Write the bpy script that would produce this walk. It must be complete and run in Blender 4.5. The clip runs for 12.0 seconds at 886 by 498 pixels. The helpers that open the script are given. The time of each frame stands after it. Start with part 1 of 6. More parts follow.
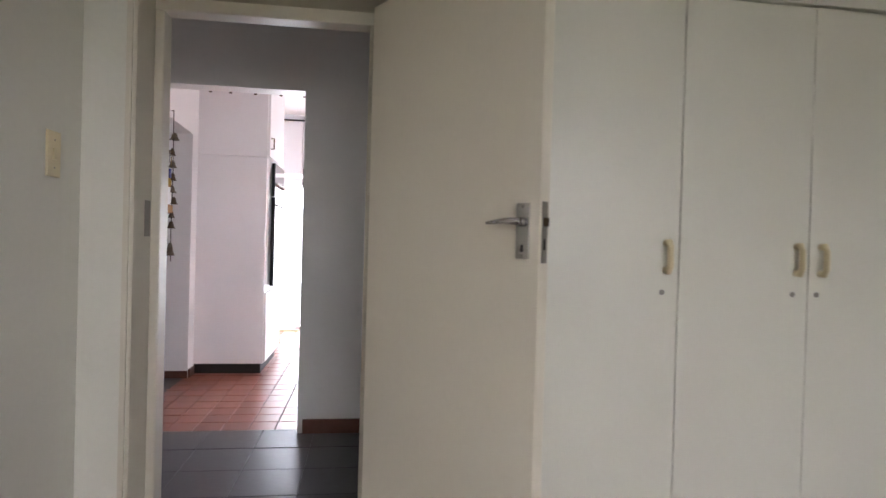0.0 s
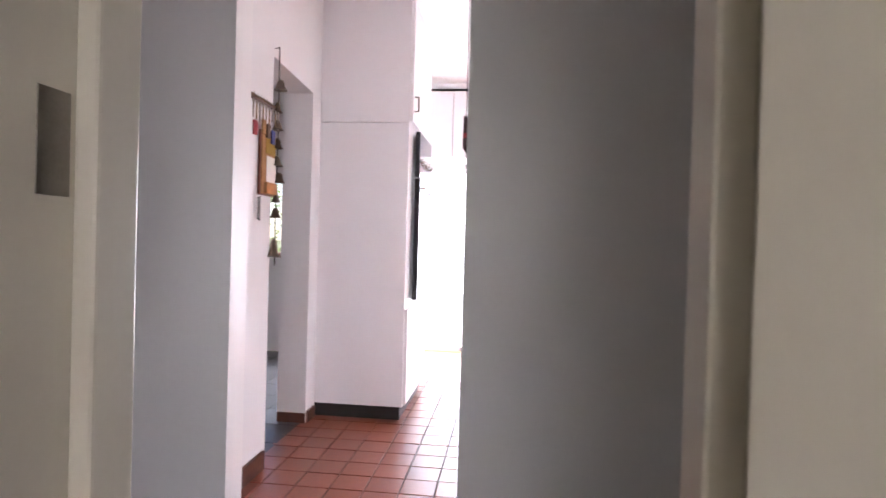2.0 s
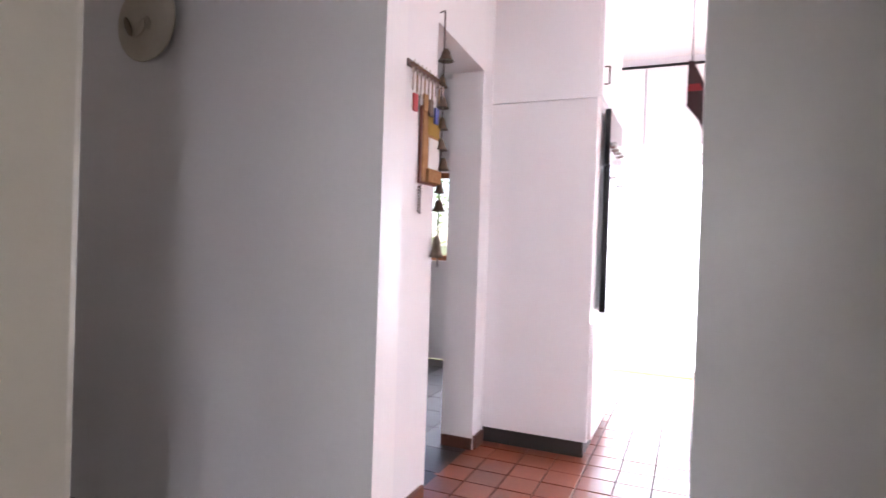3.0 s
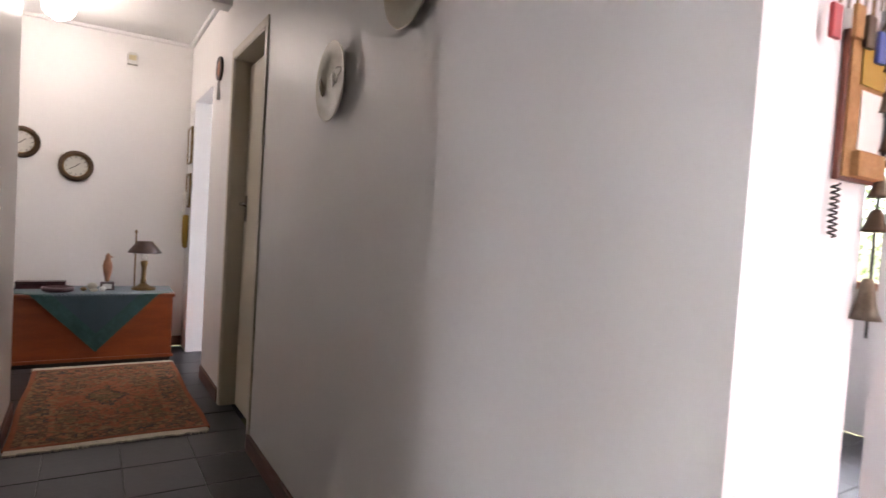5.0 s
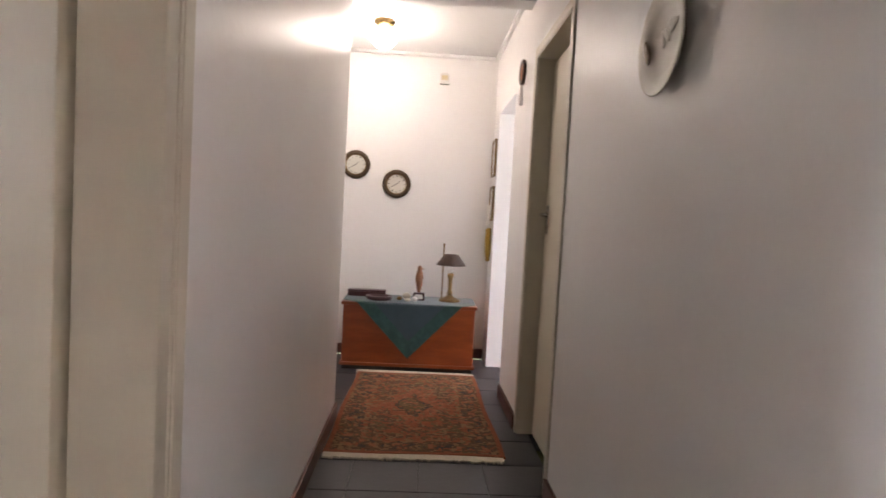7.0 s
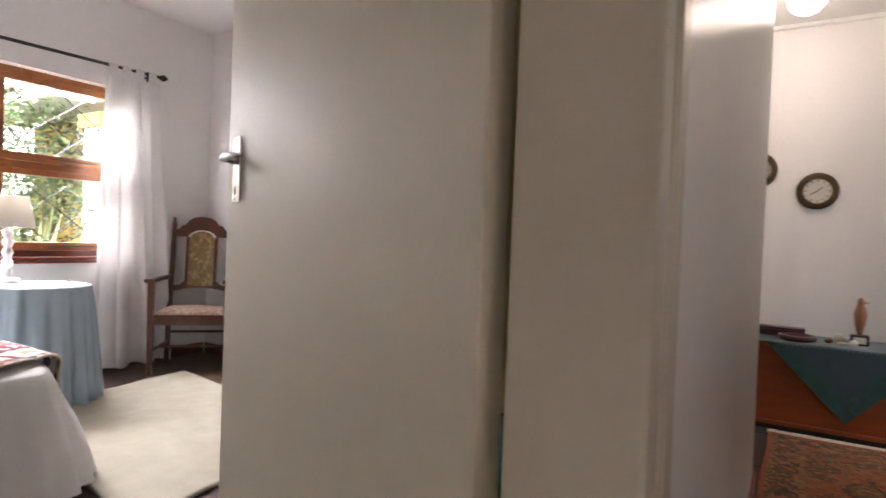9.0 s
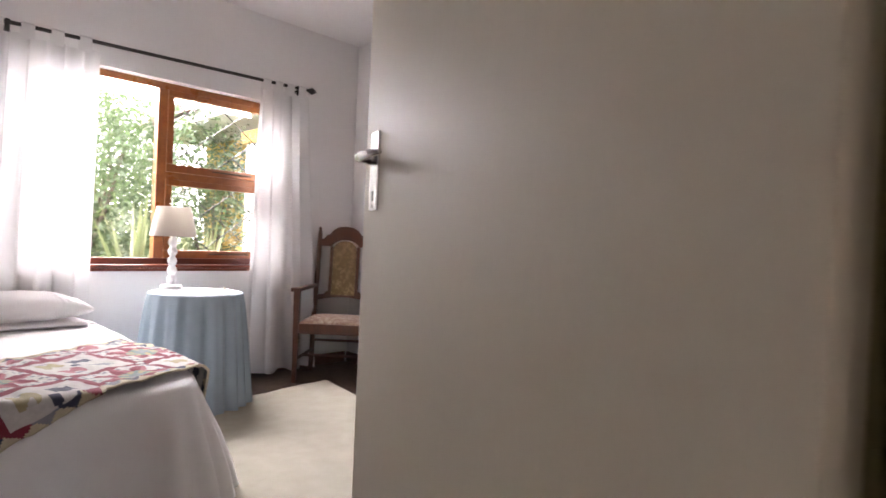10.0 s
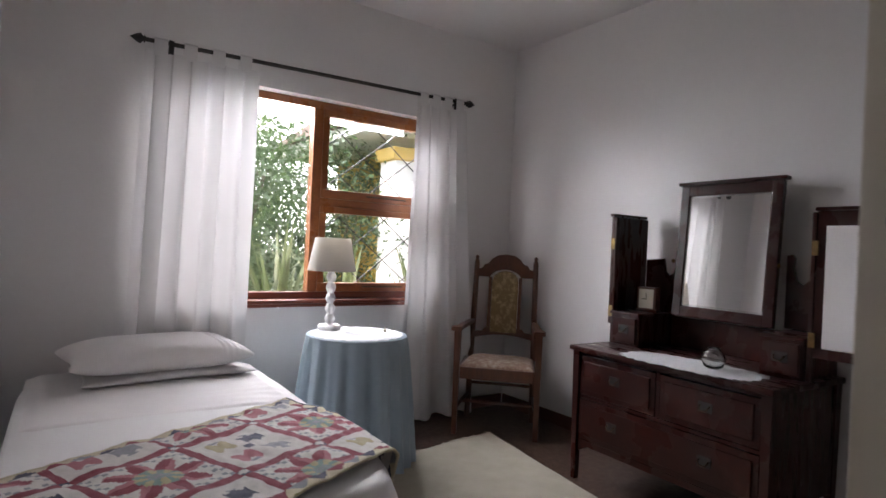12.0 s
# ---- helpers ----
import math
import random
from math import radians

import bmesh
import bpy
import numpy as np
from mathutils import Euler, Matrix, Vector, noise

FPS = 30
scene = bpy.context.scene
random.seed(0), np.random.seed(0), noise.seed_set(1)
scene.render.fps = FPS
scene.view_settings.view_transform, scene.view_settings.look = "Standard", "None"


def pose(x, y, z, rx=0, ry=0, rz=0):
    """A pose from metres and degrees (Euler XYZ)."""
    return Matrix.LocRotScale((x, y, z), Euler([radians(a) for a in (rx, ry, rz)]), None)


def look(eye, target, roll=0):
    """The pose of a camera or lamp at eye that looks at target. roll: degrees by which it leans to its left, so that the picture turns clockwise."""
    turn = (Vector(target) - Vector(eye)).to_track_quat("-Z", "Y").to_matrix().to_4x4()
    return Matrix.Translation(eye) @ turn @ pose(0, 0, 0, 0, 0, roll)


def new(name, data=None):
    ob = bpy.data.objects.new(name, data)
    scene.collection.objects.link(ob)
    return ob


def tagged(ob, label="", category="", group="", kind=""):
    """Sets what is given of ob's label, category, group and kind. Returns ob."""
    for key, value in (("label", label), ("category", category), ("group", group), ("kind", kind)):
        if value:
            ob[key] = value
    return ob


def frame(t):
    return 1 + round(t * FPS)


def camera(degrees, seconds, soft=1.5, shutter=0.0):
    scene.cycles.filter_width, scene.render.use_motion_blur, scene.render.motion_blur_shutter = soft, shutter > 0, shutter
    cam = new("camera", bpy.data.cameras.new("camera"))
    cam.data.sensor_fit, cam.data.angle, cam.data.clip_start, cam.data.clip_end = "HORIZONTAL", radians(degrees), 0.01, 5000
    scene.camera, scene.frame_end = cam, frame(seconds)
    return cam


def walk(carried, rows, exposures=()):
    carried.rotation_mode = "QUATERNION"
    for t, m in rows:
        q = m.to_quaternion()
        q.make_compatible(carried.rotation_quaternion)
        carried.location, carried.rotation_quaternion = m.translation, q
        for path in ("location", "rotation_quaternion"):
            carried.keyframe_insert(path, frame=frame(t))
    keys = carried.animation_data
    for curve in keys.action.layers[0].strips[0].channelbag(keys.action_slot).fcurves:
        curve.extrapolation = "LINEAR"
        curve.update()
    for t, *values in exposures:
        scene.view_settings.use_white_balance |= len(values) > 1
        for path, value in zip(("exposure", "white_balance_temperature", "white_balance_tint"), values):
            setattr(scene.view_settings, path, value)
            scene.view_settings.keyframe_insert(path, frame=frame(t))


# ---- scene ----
cam = camera(75.3, 12.0, shutter=0.3)
PATH = [
    (0, (0.381, -3.503, 1.161), (0.646, -1.521, 1.14), 1.6),
    (0.5, (0.267, -3.07, 1.143), (0.526, -1.087, 1.128), 1.9),
    (1, (0.182, -2.636, 1.114), (0.344, -0.642, 1.098), 1.9),
    (1.5, (0.152, -2.266, 1.098), (0.181, -0.267, 1.084), 1.6),
    (2, (0.146, -1.945, 1.11), (-0.076, 0.042, 1.09), 1.6),
    (2.5, (0.067, -1.668, 1.084), (-0.44, 0.267, 1.062), 1.8),
    (3, (-0.016, -1.429, 1.075), (-0.809, 0.407, 1.059), 1.9),
    (3.5, (-0.098, -1.261, 1.066), (-1.177, 0.423, 1.048), 2.1),
    (3.7, (-0.143, -1.215, 1.061), (-1.308, 0.411, 1.045), 2.2),
    (5.3, (-0.477, -0.65, 1.178), (-2.252, 0.269, 1.088), 3.7),
    (5.5, (-0.525, -0.643, 1.167), (-2.339, 0.197, 1.079), 3.7),
    (6, (-0.652, -0.61, 1.165), (-2.555, 0.0, 1.072), 3.5),
    (6.5, (-0.766, -0.587, 1.158), (-2.733, -0.243, 1.061), 3.4),
    (6.7, (-0.807, -0.589, 1.158), (-2.79, -0.341, 1.06), 3.3),
    (8.5, (-1.204, -0.818, 1.055), (-3.037, -1.618, 1.012), 2.2),
    (9, (-1.299, -0.921, 1.049), (-3.007, -1.96, 1.012), 2.2),
    (9.5, (-1.417, -1.031, 1.057), (-2.977, -2.282, 1.025), 2.4),
    (10, (-1.496, -1.148, 1.059), (-2.916, -2.556, 1.035), 2.6),
    (10.5, (-1.536, -1.325, 1.075), (-2.842, -2.839, 1.054), 2.6),
    (11, (-1.542, -1.492, 1.092), (-2.754, -3.083, 1.076), 2.7),
    (11.5, (-1.54, -1.666, 1.123), (-2.698, -3.296, 1.115), 2.7),
    (12, (-1.531, -1.850, 1.171), (-2.666, -3.497, 1.169), 2.6),
]
EXPOSURES = [
    (0.0, 1.4, 6200, 22), (1.0, 1.35, 6150, 25), (1.5, 1.48, 6150, 25), (2.0, 1.7, 6200, 26), (2.5, 1.8, 6150, 27), (3.0, 1.9, 6150, 27),
    (3.7, 2.05, 6200, 27), (5.3, 2.68, 6450, 23), (6.7, 2.95, 6600, 23), (8.3, 2.1, 6850, 22), (9.0, 2.3, 6750, 23), (9.5, 2.25, 6700, 25),
    (10.5, 1.72, 6650, 25), (11.2, 1.28, 6500, 23), (12.0, 0.85, 6400, 21)]
walk(cam, [(t, look(eye, target, roll)) for t, eye, target, roll in PATH], EXPOSURES)

# ---- world, sun, added daylight lamps ----
world = bpy.data.worlds.new("sky")
scene.world = world
world.use_nodes = True
wn = world.node_tree.nodes
sky = wn.new("ShaderNodeTexSky")
sky.sky_type, sky.sun_disc = "NISHITA", False
SUN_EL, SUN_AZ = radians(40), radians(50)
sky.sun_elevation, sky.sun_rotation = SUN_EL, SUN_AZ
wn["Background"].inputs["Strength"].default_value = 0.15
world.node_tree.links.new(sky.outputs[0], wn["Background"].inputs["Color"])

sun_data = bpy.data.lights.new("sun", "SUN")
sun_data.energy, sun_data.angle, sun_data.color = 5.0, radians(0.5), (1.0, 0.95, 0.87)
sun_ob = new("sun", sun_data)
sun_dir = Vector((math.sin(SUN_AZ) * math.cos(SUN_EL), math.cos(SUN_AZ) * math.cos(SUN_EL), math.sin(SUN_EL)))
sun_ob.matrix_world = look(sun_dir * 30, (0, 0, 0))


def window_light(name, eye, target, sx, sy, power, color):
    d = bpy.data.lights.new(name, "AREA")
    d.shape, d.size, d.size_y, d.energy, d.color = "RECTANGLE", sx, sy, power, color
    ob = new(name, d)
    ob.matrix_world = look(eye, target)
    return ob


DAY = (0.93, 0.97, 1.0)
# Added lamp high over the garden, aimed in at the window for sky light.
window_light("added_sky_lamp_bedroom_two", (-2.6, -7.6, 3.75), (-2.87, -5.3, 1.5), 3.6, 1.8, 150, DAY)
# Added strip lamp under the window head, filling room and corridor.
window_light("added_sky_strip_bedroom_two", (-3.0, -5.43, 2.005), (-2.9, 0, 1.8), 1.2, 0.09, 18, DAY)
# Added lamp at an unseen window, yellow-tinted and tilted up to lift the walls.
window_light("added_daylight_bedroom_one", (1.1, -5.36, 1.6), (1.1, 0, 4.2), 2.7, 0.6, 2.6, (1.0, 0.95, 0.66))
# Added lamp across the garden door opening, in place of daylight.
window_light("added_daylight_kitchen", (0.1, 4.035, 0.95), (0.1, 0, 0.95), 1.56, 1.83, 29, DAY)
# Added lamp high outside, brightening the scullery through its window.
window_light("added_sky_lamp_scullery", (-2.0, 5.4, 3.6), (-2.0, 3.5, 1.3), 2.4, 1.4, 230, DAY)
# Added lamp behind an unseen screen, brightening the jamb of the lobby opening.
window_light("added_daylight_entrance", (-4.7, 2.45, 1.3), (-4.9, 0, 1.0), 1.0, 1.6, 9, DAY)

lamp_data = bpy.data.lights.new("ceiling_globe_bulb", "POINT")
lamp_data.energy, lamp_data.color, lamp_data.shadow_soft_size = 1.7, (1.0, 0.86, 0.66), 0.07
lamp_ob = new("ceiling_globe_bulb", lamp_data)
lamp_ob.location = (-5.0, -0.91, 2.43)

# ---- materials ----
def lin(r, g, b):
    return tuple((c / 12.92 if c <= 0.04045 else ((c + 0.055) / 1.055) ** 2.4) for c in (r, g, b)) + (1.0,)


def mat(name, base, rough=0.5, second=None, mix=0.5, scale=6.0, grain=60.0, bump=0.05, metal=0.0,
        stretch=(1, 1, 1), rough_var=0.1, sheen=0.0, piece=0.0, alpha=1.0, transmission=0.0, coords="Object"):
    """A surface with variation at two scales: broad patches and fine grain, both in metres."""
    m = bpy.data.materials.new(name)
    m.use_nodes = True
    nt = m.node_tree
    n, l = nt.nodes, nt.links
    b = n["Principled BSDF"]
    b.inputs["Metallic"].default_value = metal
    b.inputs["Alpha"].default_value = alpha
    b.inputs["Transmission Weight"].default_value = transmission
    b.inputs["Sheen Weight"].default_value = sheen
    co = n.new("ShaderNodeTexCoord")
    mp = n.new("ShaderNodeMapping")
    mp.inputs["Scale"].default_value = stretch
    l.new(co.outputs[coords], mp.inputs["Vector"])
    broad, fine = n.new("ShaderNodeTexNoise"), n.new("ShaderNodeTexNoise")
    for t, s, d in ((broad, scale, 4), (fine, grain, 5)):
        t.inputs["Scale"].default_value, t.inputs["Detail"].default_value = s, d
        l.new(mp.outputs[0], t.inputs["Vector"])
    second = second or tuple(c * 0.82 for c in base[:3]) + (1.0,)
    both = n.new("ShaderNodeMath")
    both.operation = "MULTIPLY_ADD"
    l.new(fine.outputs["Fac"], both.inputs[0])
    both.inputs[1].default_value = 0.45
    l.new(broad.outputs["Fac"], both.inputs[2])
    ramp = n.new("ShaderNodeMapRange")
    ramp.inputs["From Min"].default_value, ramp.inputs["From Max"].default_value = 0.45, 1.0
    ramp.inputs["To Max"].default_value = mix * 2
    ramp.clamp = True
    l.new(both.outputs[0], ramp.inputs["Value"])
    mx = n.new("ShaderNodeMix")
    mx.data_type = "RGBA"
    mx.inputs["A"].default_value, mx.inputs["B"].default_value = base, second
    l.new(ramp.outputs[0], mx.inputs["Factor"])
    out = mx.outputs["Result"]
    if piece:
        info = n.new("ShaderNodeObjectInfo")
        pr = n.new("ShaderNodeMapRange")
        pr.inputs["To Min"].default_value, pr.inputs["To Max"].default_value = 1 - piece, 1 + piece
        l.new(info.outputs["Random"], pr.inputs["Value"])
        hs = n.new("ShaderNodeHueSaturation")
        l.new(out, hs.inputs["Color"])
        l.new(pr.outputs[0], hs.inputs["Value"])
        out = hs.outputs["Color"]
    l.new(out, b.inputs["Base Color"])
    rr = n.new("ShaderNodeMapRange")
    rr.inputs["To Min"].default_value, rr.inputs["To Max"].default_value = max(0.02, rough - rough_var), min(1, rough + rough_var)
    l.new(broad.outputs["Fac"], rr.inputs["Value"])
    l.new(rr.outputs[0], b.inputs["Roughness"])
    if bump:
        bp = n.new("ShaderNodeBump")
        bp.inputs["Strength"].default_value, bp.inputs["Distance"].default_value = bump, 0.01
        l.new(fine.outputs["Fac"], bp.inputs["Height"])
        l.new(bp.outputs[0], b.inputs["Normal"])
    return m


PLASTER = mat("plaster_white", (0.83, 0.815, 0.80, 1), 0.36, (0.78, 0.765, 0.75, 1), 0.35, 1.3, 45, 0.10)
PLASTER_KITCHEN = mat("plaster_kitchen", (0.80, 0.79, 0.79, 1), 0.5, (0.75, 0.74, 0.74, 1), 0.3, 1.5, 40, 0.05)
PLASTER_CREAM = mat("plaster_cream", (0.66, 0.64, 0.55, 1), 0.5, (0.60, 0.58, 0.50, 1), 0.4, 1.2, 45, 0.08)
CEIL = mat("ceiling_paint", (0.84, 0.835, 0.82, 1), 0.7, None, 0.15, 1.0, 30, 0.05)
ENAMEL = mat("door_enamel", (0.68, 0.62, 0.495, 1), 0.55, (0.63, 0.575, 0.455, 1), 0.35, 1.6, 90, 0.03, stretch=(1, 1, 0.35))
ENAMEL_CREAM = mat("frame_enamel", (0.60, 0.55, 0.44, 1), 0.34, (0.55, 0.50, 0.40, 1), 0.4, 2.0, 70, 0.04)
CUPBOARD = mat("cupboard_enamel", (0.70, 0.68, 0.58, 1), 0.36, (0.65, 0.63, 0.54, 1), 0.35, 1.5, 80, 0.03)
WHITE_BOARD = mat("kitchen_board_white", (0.82, 0.80, 0.81, 1), 0.4, None, 0.12, 2.0, 60, 0.02)
SLATE = mat("slate_tile", (0.03, 0.03, 0.033, 1), 0.36, (0.042, 0.042, 0.045, 1), 0.4, 3, 40, 0.07, piece=0.12, rough_var=0.06)
GROUT = mat("dark_grout", (0.036, 0.035, 0.035, 1), 0.8, None, 0.3, 8, 90, 0.1)
QUARRY = mat("quarry_tile", (0.25, 0.062, 0.026, 1), 0.34, (0.18, 0.046, 0.022, 1), 0.6, 4, 60, 0.06, piece=0.16, rough_var=0.08)
GROUT_RED = mat("tile_grout", (0.06, 0.04, 0.032, 1), 0.85, None, 0.4, 8, 90, 0.1)
GROUT_RED.node_tree.nodes["Principled BSDF"].inputs["Specular IOR Level"].default_value = 0.1
QUARRY.node_tree.nodes["Principled BSDF"].inputs["Specular IOR Level"].default_value = 0.8
CORK = mat("cork_floor", (0.085, 0.045, 0.026, 1), 0.45, (0.05, 0.026, 0.016, 1), 0.8, 30, 160, 0.10)
SKIRT = mat("skirting_red_brown", (0.13, 0.045, 0.025, 1), 0.35, (0.085, 0.03, 0.018, 1), 0.6, 4, 60, 0.06, stretch=(1, 1, 6))
DARK_VOID = mat("dark_plinth_and_keyhole", (0.02, 0.016, 0.014, 1), 0.6, None, 0.3, 6, 60, 0.05)
CHROME = mat("satin_chrome", (0.62, 0.61, 0.60, 1), 0.24, None, 0.2, 20, 200, 0.01, metal=1.0, rough_var=0.06)
STEEL_DULL = mat("dull_steel", (0.34, 0.31, 0.27, 1), 0.42, None, 0.5, 25, 200, 0.03, metal=1.0)
IVORY = mat("ivory_plastic", (0.66, 0.56, 0.34, 1), 0.35, None, 0.2, 10, 120, 0.01)
MAHOGANY = mat("dark_mahogany", (0.042, 0.009, 0.006, 1), 0.28, (0.022, 0.006, 0.005, 1), 0.6, 5, 50, 0.015, stretch=(1, 6, 1))
MAHOGANY.node_tree.nodes["Principled BSDF"].inputs["Specular IOR Level"].default_value = 0.25
OAK = mat("brown_oak", (0.115, 0.035, 0.015, 1), 0.35, (0.07, 0.024, 0.011, 1), 0.7, 8, 90, 0.08, stretch=(5, 5, 1))
WINDOW_WOOD = mat("meranti_window", (0.36, 0.13, 0.038, 1), 0.3, (0.22, 0.07, 0.022, 1), 0.7, 6, 70, 0.06, stretch=(1, 4, 1))
SILL_WOOD = mat("meranti_sill", (0.16, 0.035, 0.016, 1), 0.35, None, 0.6, 6, 70, 0.06)
CHEST_WOOD = mat("orange_chest_wood", (0.36, 0.085, 0.022, 1), 0.33, (0.23, 0.05, 0.014, 1), 0.7, 3, 60, 0.05, stretch=(1, 1, 5))
BRASS = mat("aged_brass", (0.33, 0.22, 0.09, 1), 0.35, (0.16, 0.10, 0.045, 1), 0.6, 20, 120, 0.05, metal=1.0)
BRONZE = mat("brown_bronze", (0.10, 0.065, 0.04, 1), 0.4, None, 0.5, 30, 150, 0.1, metal=0.8)
BELL_METAL = mat("tarnished_bell_metal", (0.20, 0.16, 0.12, 1), 0.42, (0.11, 0.085, 0.06, 1), 0.7, 30, 150, 0.08, metal=0.7)
IRON = mat("black_iron", (0.022, 0.017, 0.015, 1), 0.45, None, 0.4, 30, 150, 0.05)
SHEET = mat("white_cotton", (0.86, 0.85, 0.83, 1), 0.85, (0.82, 0.80, 0.78, 1), 0.3, 6, 350, 0.06, sheen=0.2)
PILLOW = mat("pillow_cotton", (0.86, 0.83, 0.81, 1), 0.85, None, 0.15, 8, 350, 0.06, sheen=0.2)
BLUE_CLOTH = mat("pale_blue_cloth", (0.36, 0.45, 0.51, 1), 0.9, (0.31, 0.40, 0.46, 1), 0.4, 8, 400, 0.10, sheen=0.2)
LACE = mat("white_lace", (0.80, 0.80, 0.80, 1), 0.9, (0.62, 0.63, 0.64, 1), 0.5, 60, 300, 0.3)
CREAM_RUG = mat("cream_wool_rug", (0.46, 0.425, 0.335, 1), 0.95, (0.39, 0.355, 0.27, 1), 0.5, 9, 260, 0.5)
LAMP_WHITE = mat("white_lamp_paint", (0.78, 0.77, 0.75, 1), 0.45, None, 0.15, 20, 120, 0.04)
TAPESTRY = mat("tapestry_upholstery", (0.46, 0.35, 0.19, 1), 0.9, (0.20, 0.135, 0.06, 1), 0.9, 28, 120, 0.2)
SEAT_CLOTH = mat("seat_upholstery", (0.50, 0.43, 0.34, 1), 0.9, (0.28, 0.18, 0.13, 1), 0.8, 30, 140, 0.2)
CERAMIC = mat("cream_ceramic", (0.60, 0.545, 0.44, 1), 0.38, (0.50, 0.45, 0.35, 1), 0.4, 9, 80, 0.03)
CERAMIC_BROWN = mat("brown_glaze", (0.26, 0.20, 0.12, 1), 0.2, None, 0.5, 30, 90, 0.05)
PAPER = mat("off_white_paper", (0.72, 0.70, 0.66, 1), 0.8, None, 0.2, 20, 150, 0.02)
DIAL_FACE = mat("dial_enamel", (0.66, 0.64, 0.58, 1), 0.3, None, 0.2, 15, 90, 0.0)
TEAL = mat("teal_cloth", (0.045, 0.078, 0.098, 1), 0.9, (0.03, 0.06, 0.075, 1), 0.5, 7, 300, 0.15, sheen=0.3)
TEAL_EDGE = mat("teal_cloth_border", (0.032, 0.105, 0.095, 1), 0.9, (0.02, 0.07, 0.065, 1), 0.7, 25, 300, 0.2, sheen=0.3)
BLACK_GLASS = mat("black_oven_glass", (0.012, 0.012, 0.016, 1), 0.12, None, 0.2, 5, 40, 0.0)
CORKBOARD = mat("cork_board", (0.42, 0.23, 0.09, 1), 0.9, (0.30, 0.15, 0.055, 1), 0.7, 30, 200, 0.2)
YELLOW_CLOTH = mat("mustard_cloth", (0.35, 0.22, 0.035, 1), 0.9, None, 0.4, 20, 200, 0.15)
RED_PAINT = mat("red_paint", (0.35, 0.025, 0.03, 1), 0.5, None, 0.4, 20, 150, 0.05)
BLUE_PAINT = mat("blue_plastic", (0.03, 0.05, 0.25, 1), 0.4, None, 0.3, 20, 150, 0.03)
TERRACOTTA = mat("terracotta_paint", (0.38, 0.14, 0.07, 1), 0.7, None, 0.4, 20, 150, 0.1)
GREEN_CLOTH = mat("green_cloth", (0.02, 0.11, 0.065, 1), 0.85, None, 0.4, 12, 200, 0.15)
OLIVE_CLOTH = mat("olive_cloth", (0.48, 0.42, 0.22, 1), 0.92, (0.40, 0.35, 0.17, 1), 0.6, 9, 240, 0.2)
BRIGHT_YELLOW = mat("yellow_trim", (0.65, 0.55, 0.04, 1), 0.7, None, 0.3, 12, 150, 0.05)
SKIN_BIRD = mat("carved_wood_bird", (0.34, 0.15, 0.07, 1), 0.5, (0.20, 0.08, 0.04, 1), 0.6, 20, 120, 0.15)
DARK_RED = mat("dark_red_lacquer", (0.05, 0.013, 0.015, 1), 0.3, None, 0.4, 15, 120, 0.04)
LAMP_SHADE_DARK = mat("bronze_shade", (0.075, 0.035, 0.02, 1), 0.5, (0.04, 0.02, 0.012, 1), 0.6, 30, 120, 0.2)
FRINGE = mat("cream_fringe", (0.60, 0.54, 0.42, 1), 0.95, None, 0.6, 20, 200, 0.3)
PAVING = mat("pale_paving", (0.46, 0.44, 0.40, 1), 0.9, (0.36, 0.34, 0.30, 1), 0.5, 3, 40, 0.2)
GRASS = mat("lawn", (0.13, 0.14, 0.05, 1), 0.95, (0.09, 0.10, 0.03, 1), 0.7, 3, 60, 0.5)
LEAF = mat("shrub_leaf", (0.12, 0.17, 0.105, 1), 0.3, (0.07, 0.11, 0.055, 1), 0.7, 2.5, 30, 0.1)
LEAF_LIGHT = mat("light_leaf", (0.17, 0.22, 0.09, 1), 0.35, (0.11, 0.155, 0.065, 1), 0.7, 2.5, 30, 0.1)
FLAX = mat("flax_leaf", (0.11, 0.15, 0.06, 1), 0.45, (0.17, 0.17, 0.08, 1), 0.6, 3, 50, 0.1, stretch=(1, 1, 0.3))
BARK = mat("bark", (0.12, 0.085, 0.06, 1), 0.9, None, 0.7, 12, 80, 0.4)
HOUSE_YELLOW = mat("yellow_house_paint", (0.62, 0.42, 0.10, 1), 0.8, None, 0.3, 2, 40, 0.1)
HOUSE_WHITE = mat("white_house_paint", (0.78, 0.77, 0.72, 1), 0.8, None, 0.2, 2, 40, 0.1)
ROOF_TILE = mat("roof_sheet", (0.16, 0.09, 0.07, 1), 0.8, None, 0.5, 3, 40, 0.1)
MIRROR = mat("mirror_silver", (0.86, 0.87, 0.87, 1), 0.02, (0.85, 0.86, 0.86, 1), 0.1, 3, 10, 0.0, metal=1.0, rough_var=0.0)


def glass_mat(name, rough=0.0):
    m = bpy.data.materials.new(name)
    m.use_nodes = True
    nt = m.node_tree
    b = nt.nodes["Principled BSDF"]
    b.inputs["Base Color"].default_value = (0.97, 0.99, 0.98, 1)
    b.inputs["Transmission Weight"].default_value, b.inputs["Roughness"].default_value, b.inputs["IOR"].default_value = 1.0, rough, 1.45
    return m


GLASS = glass_mat("clear_glass")


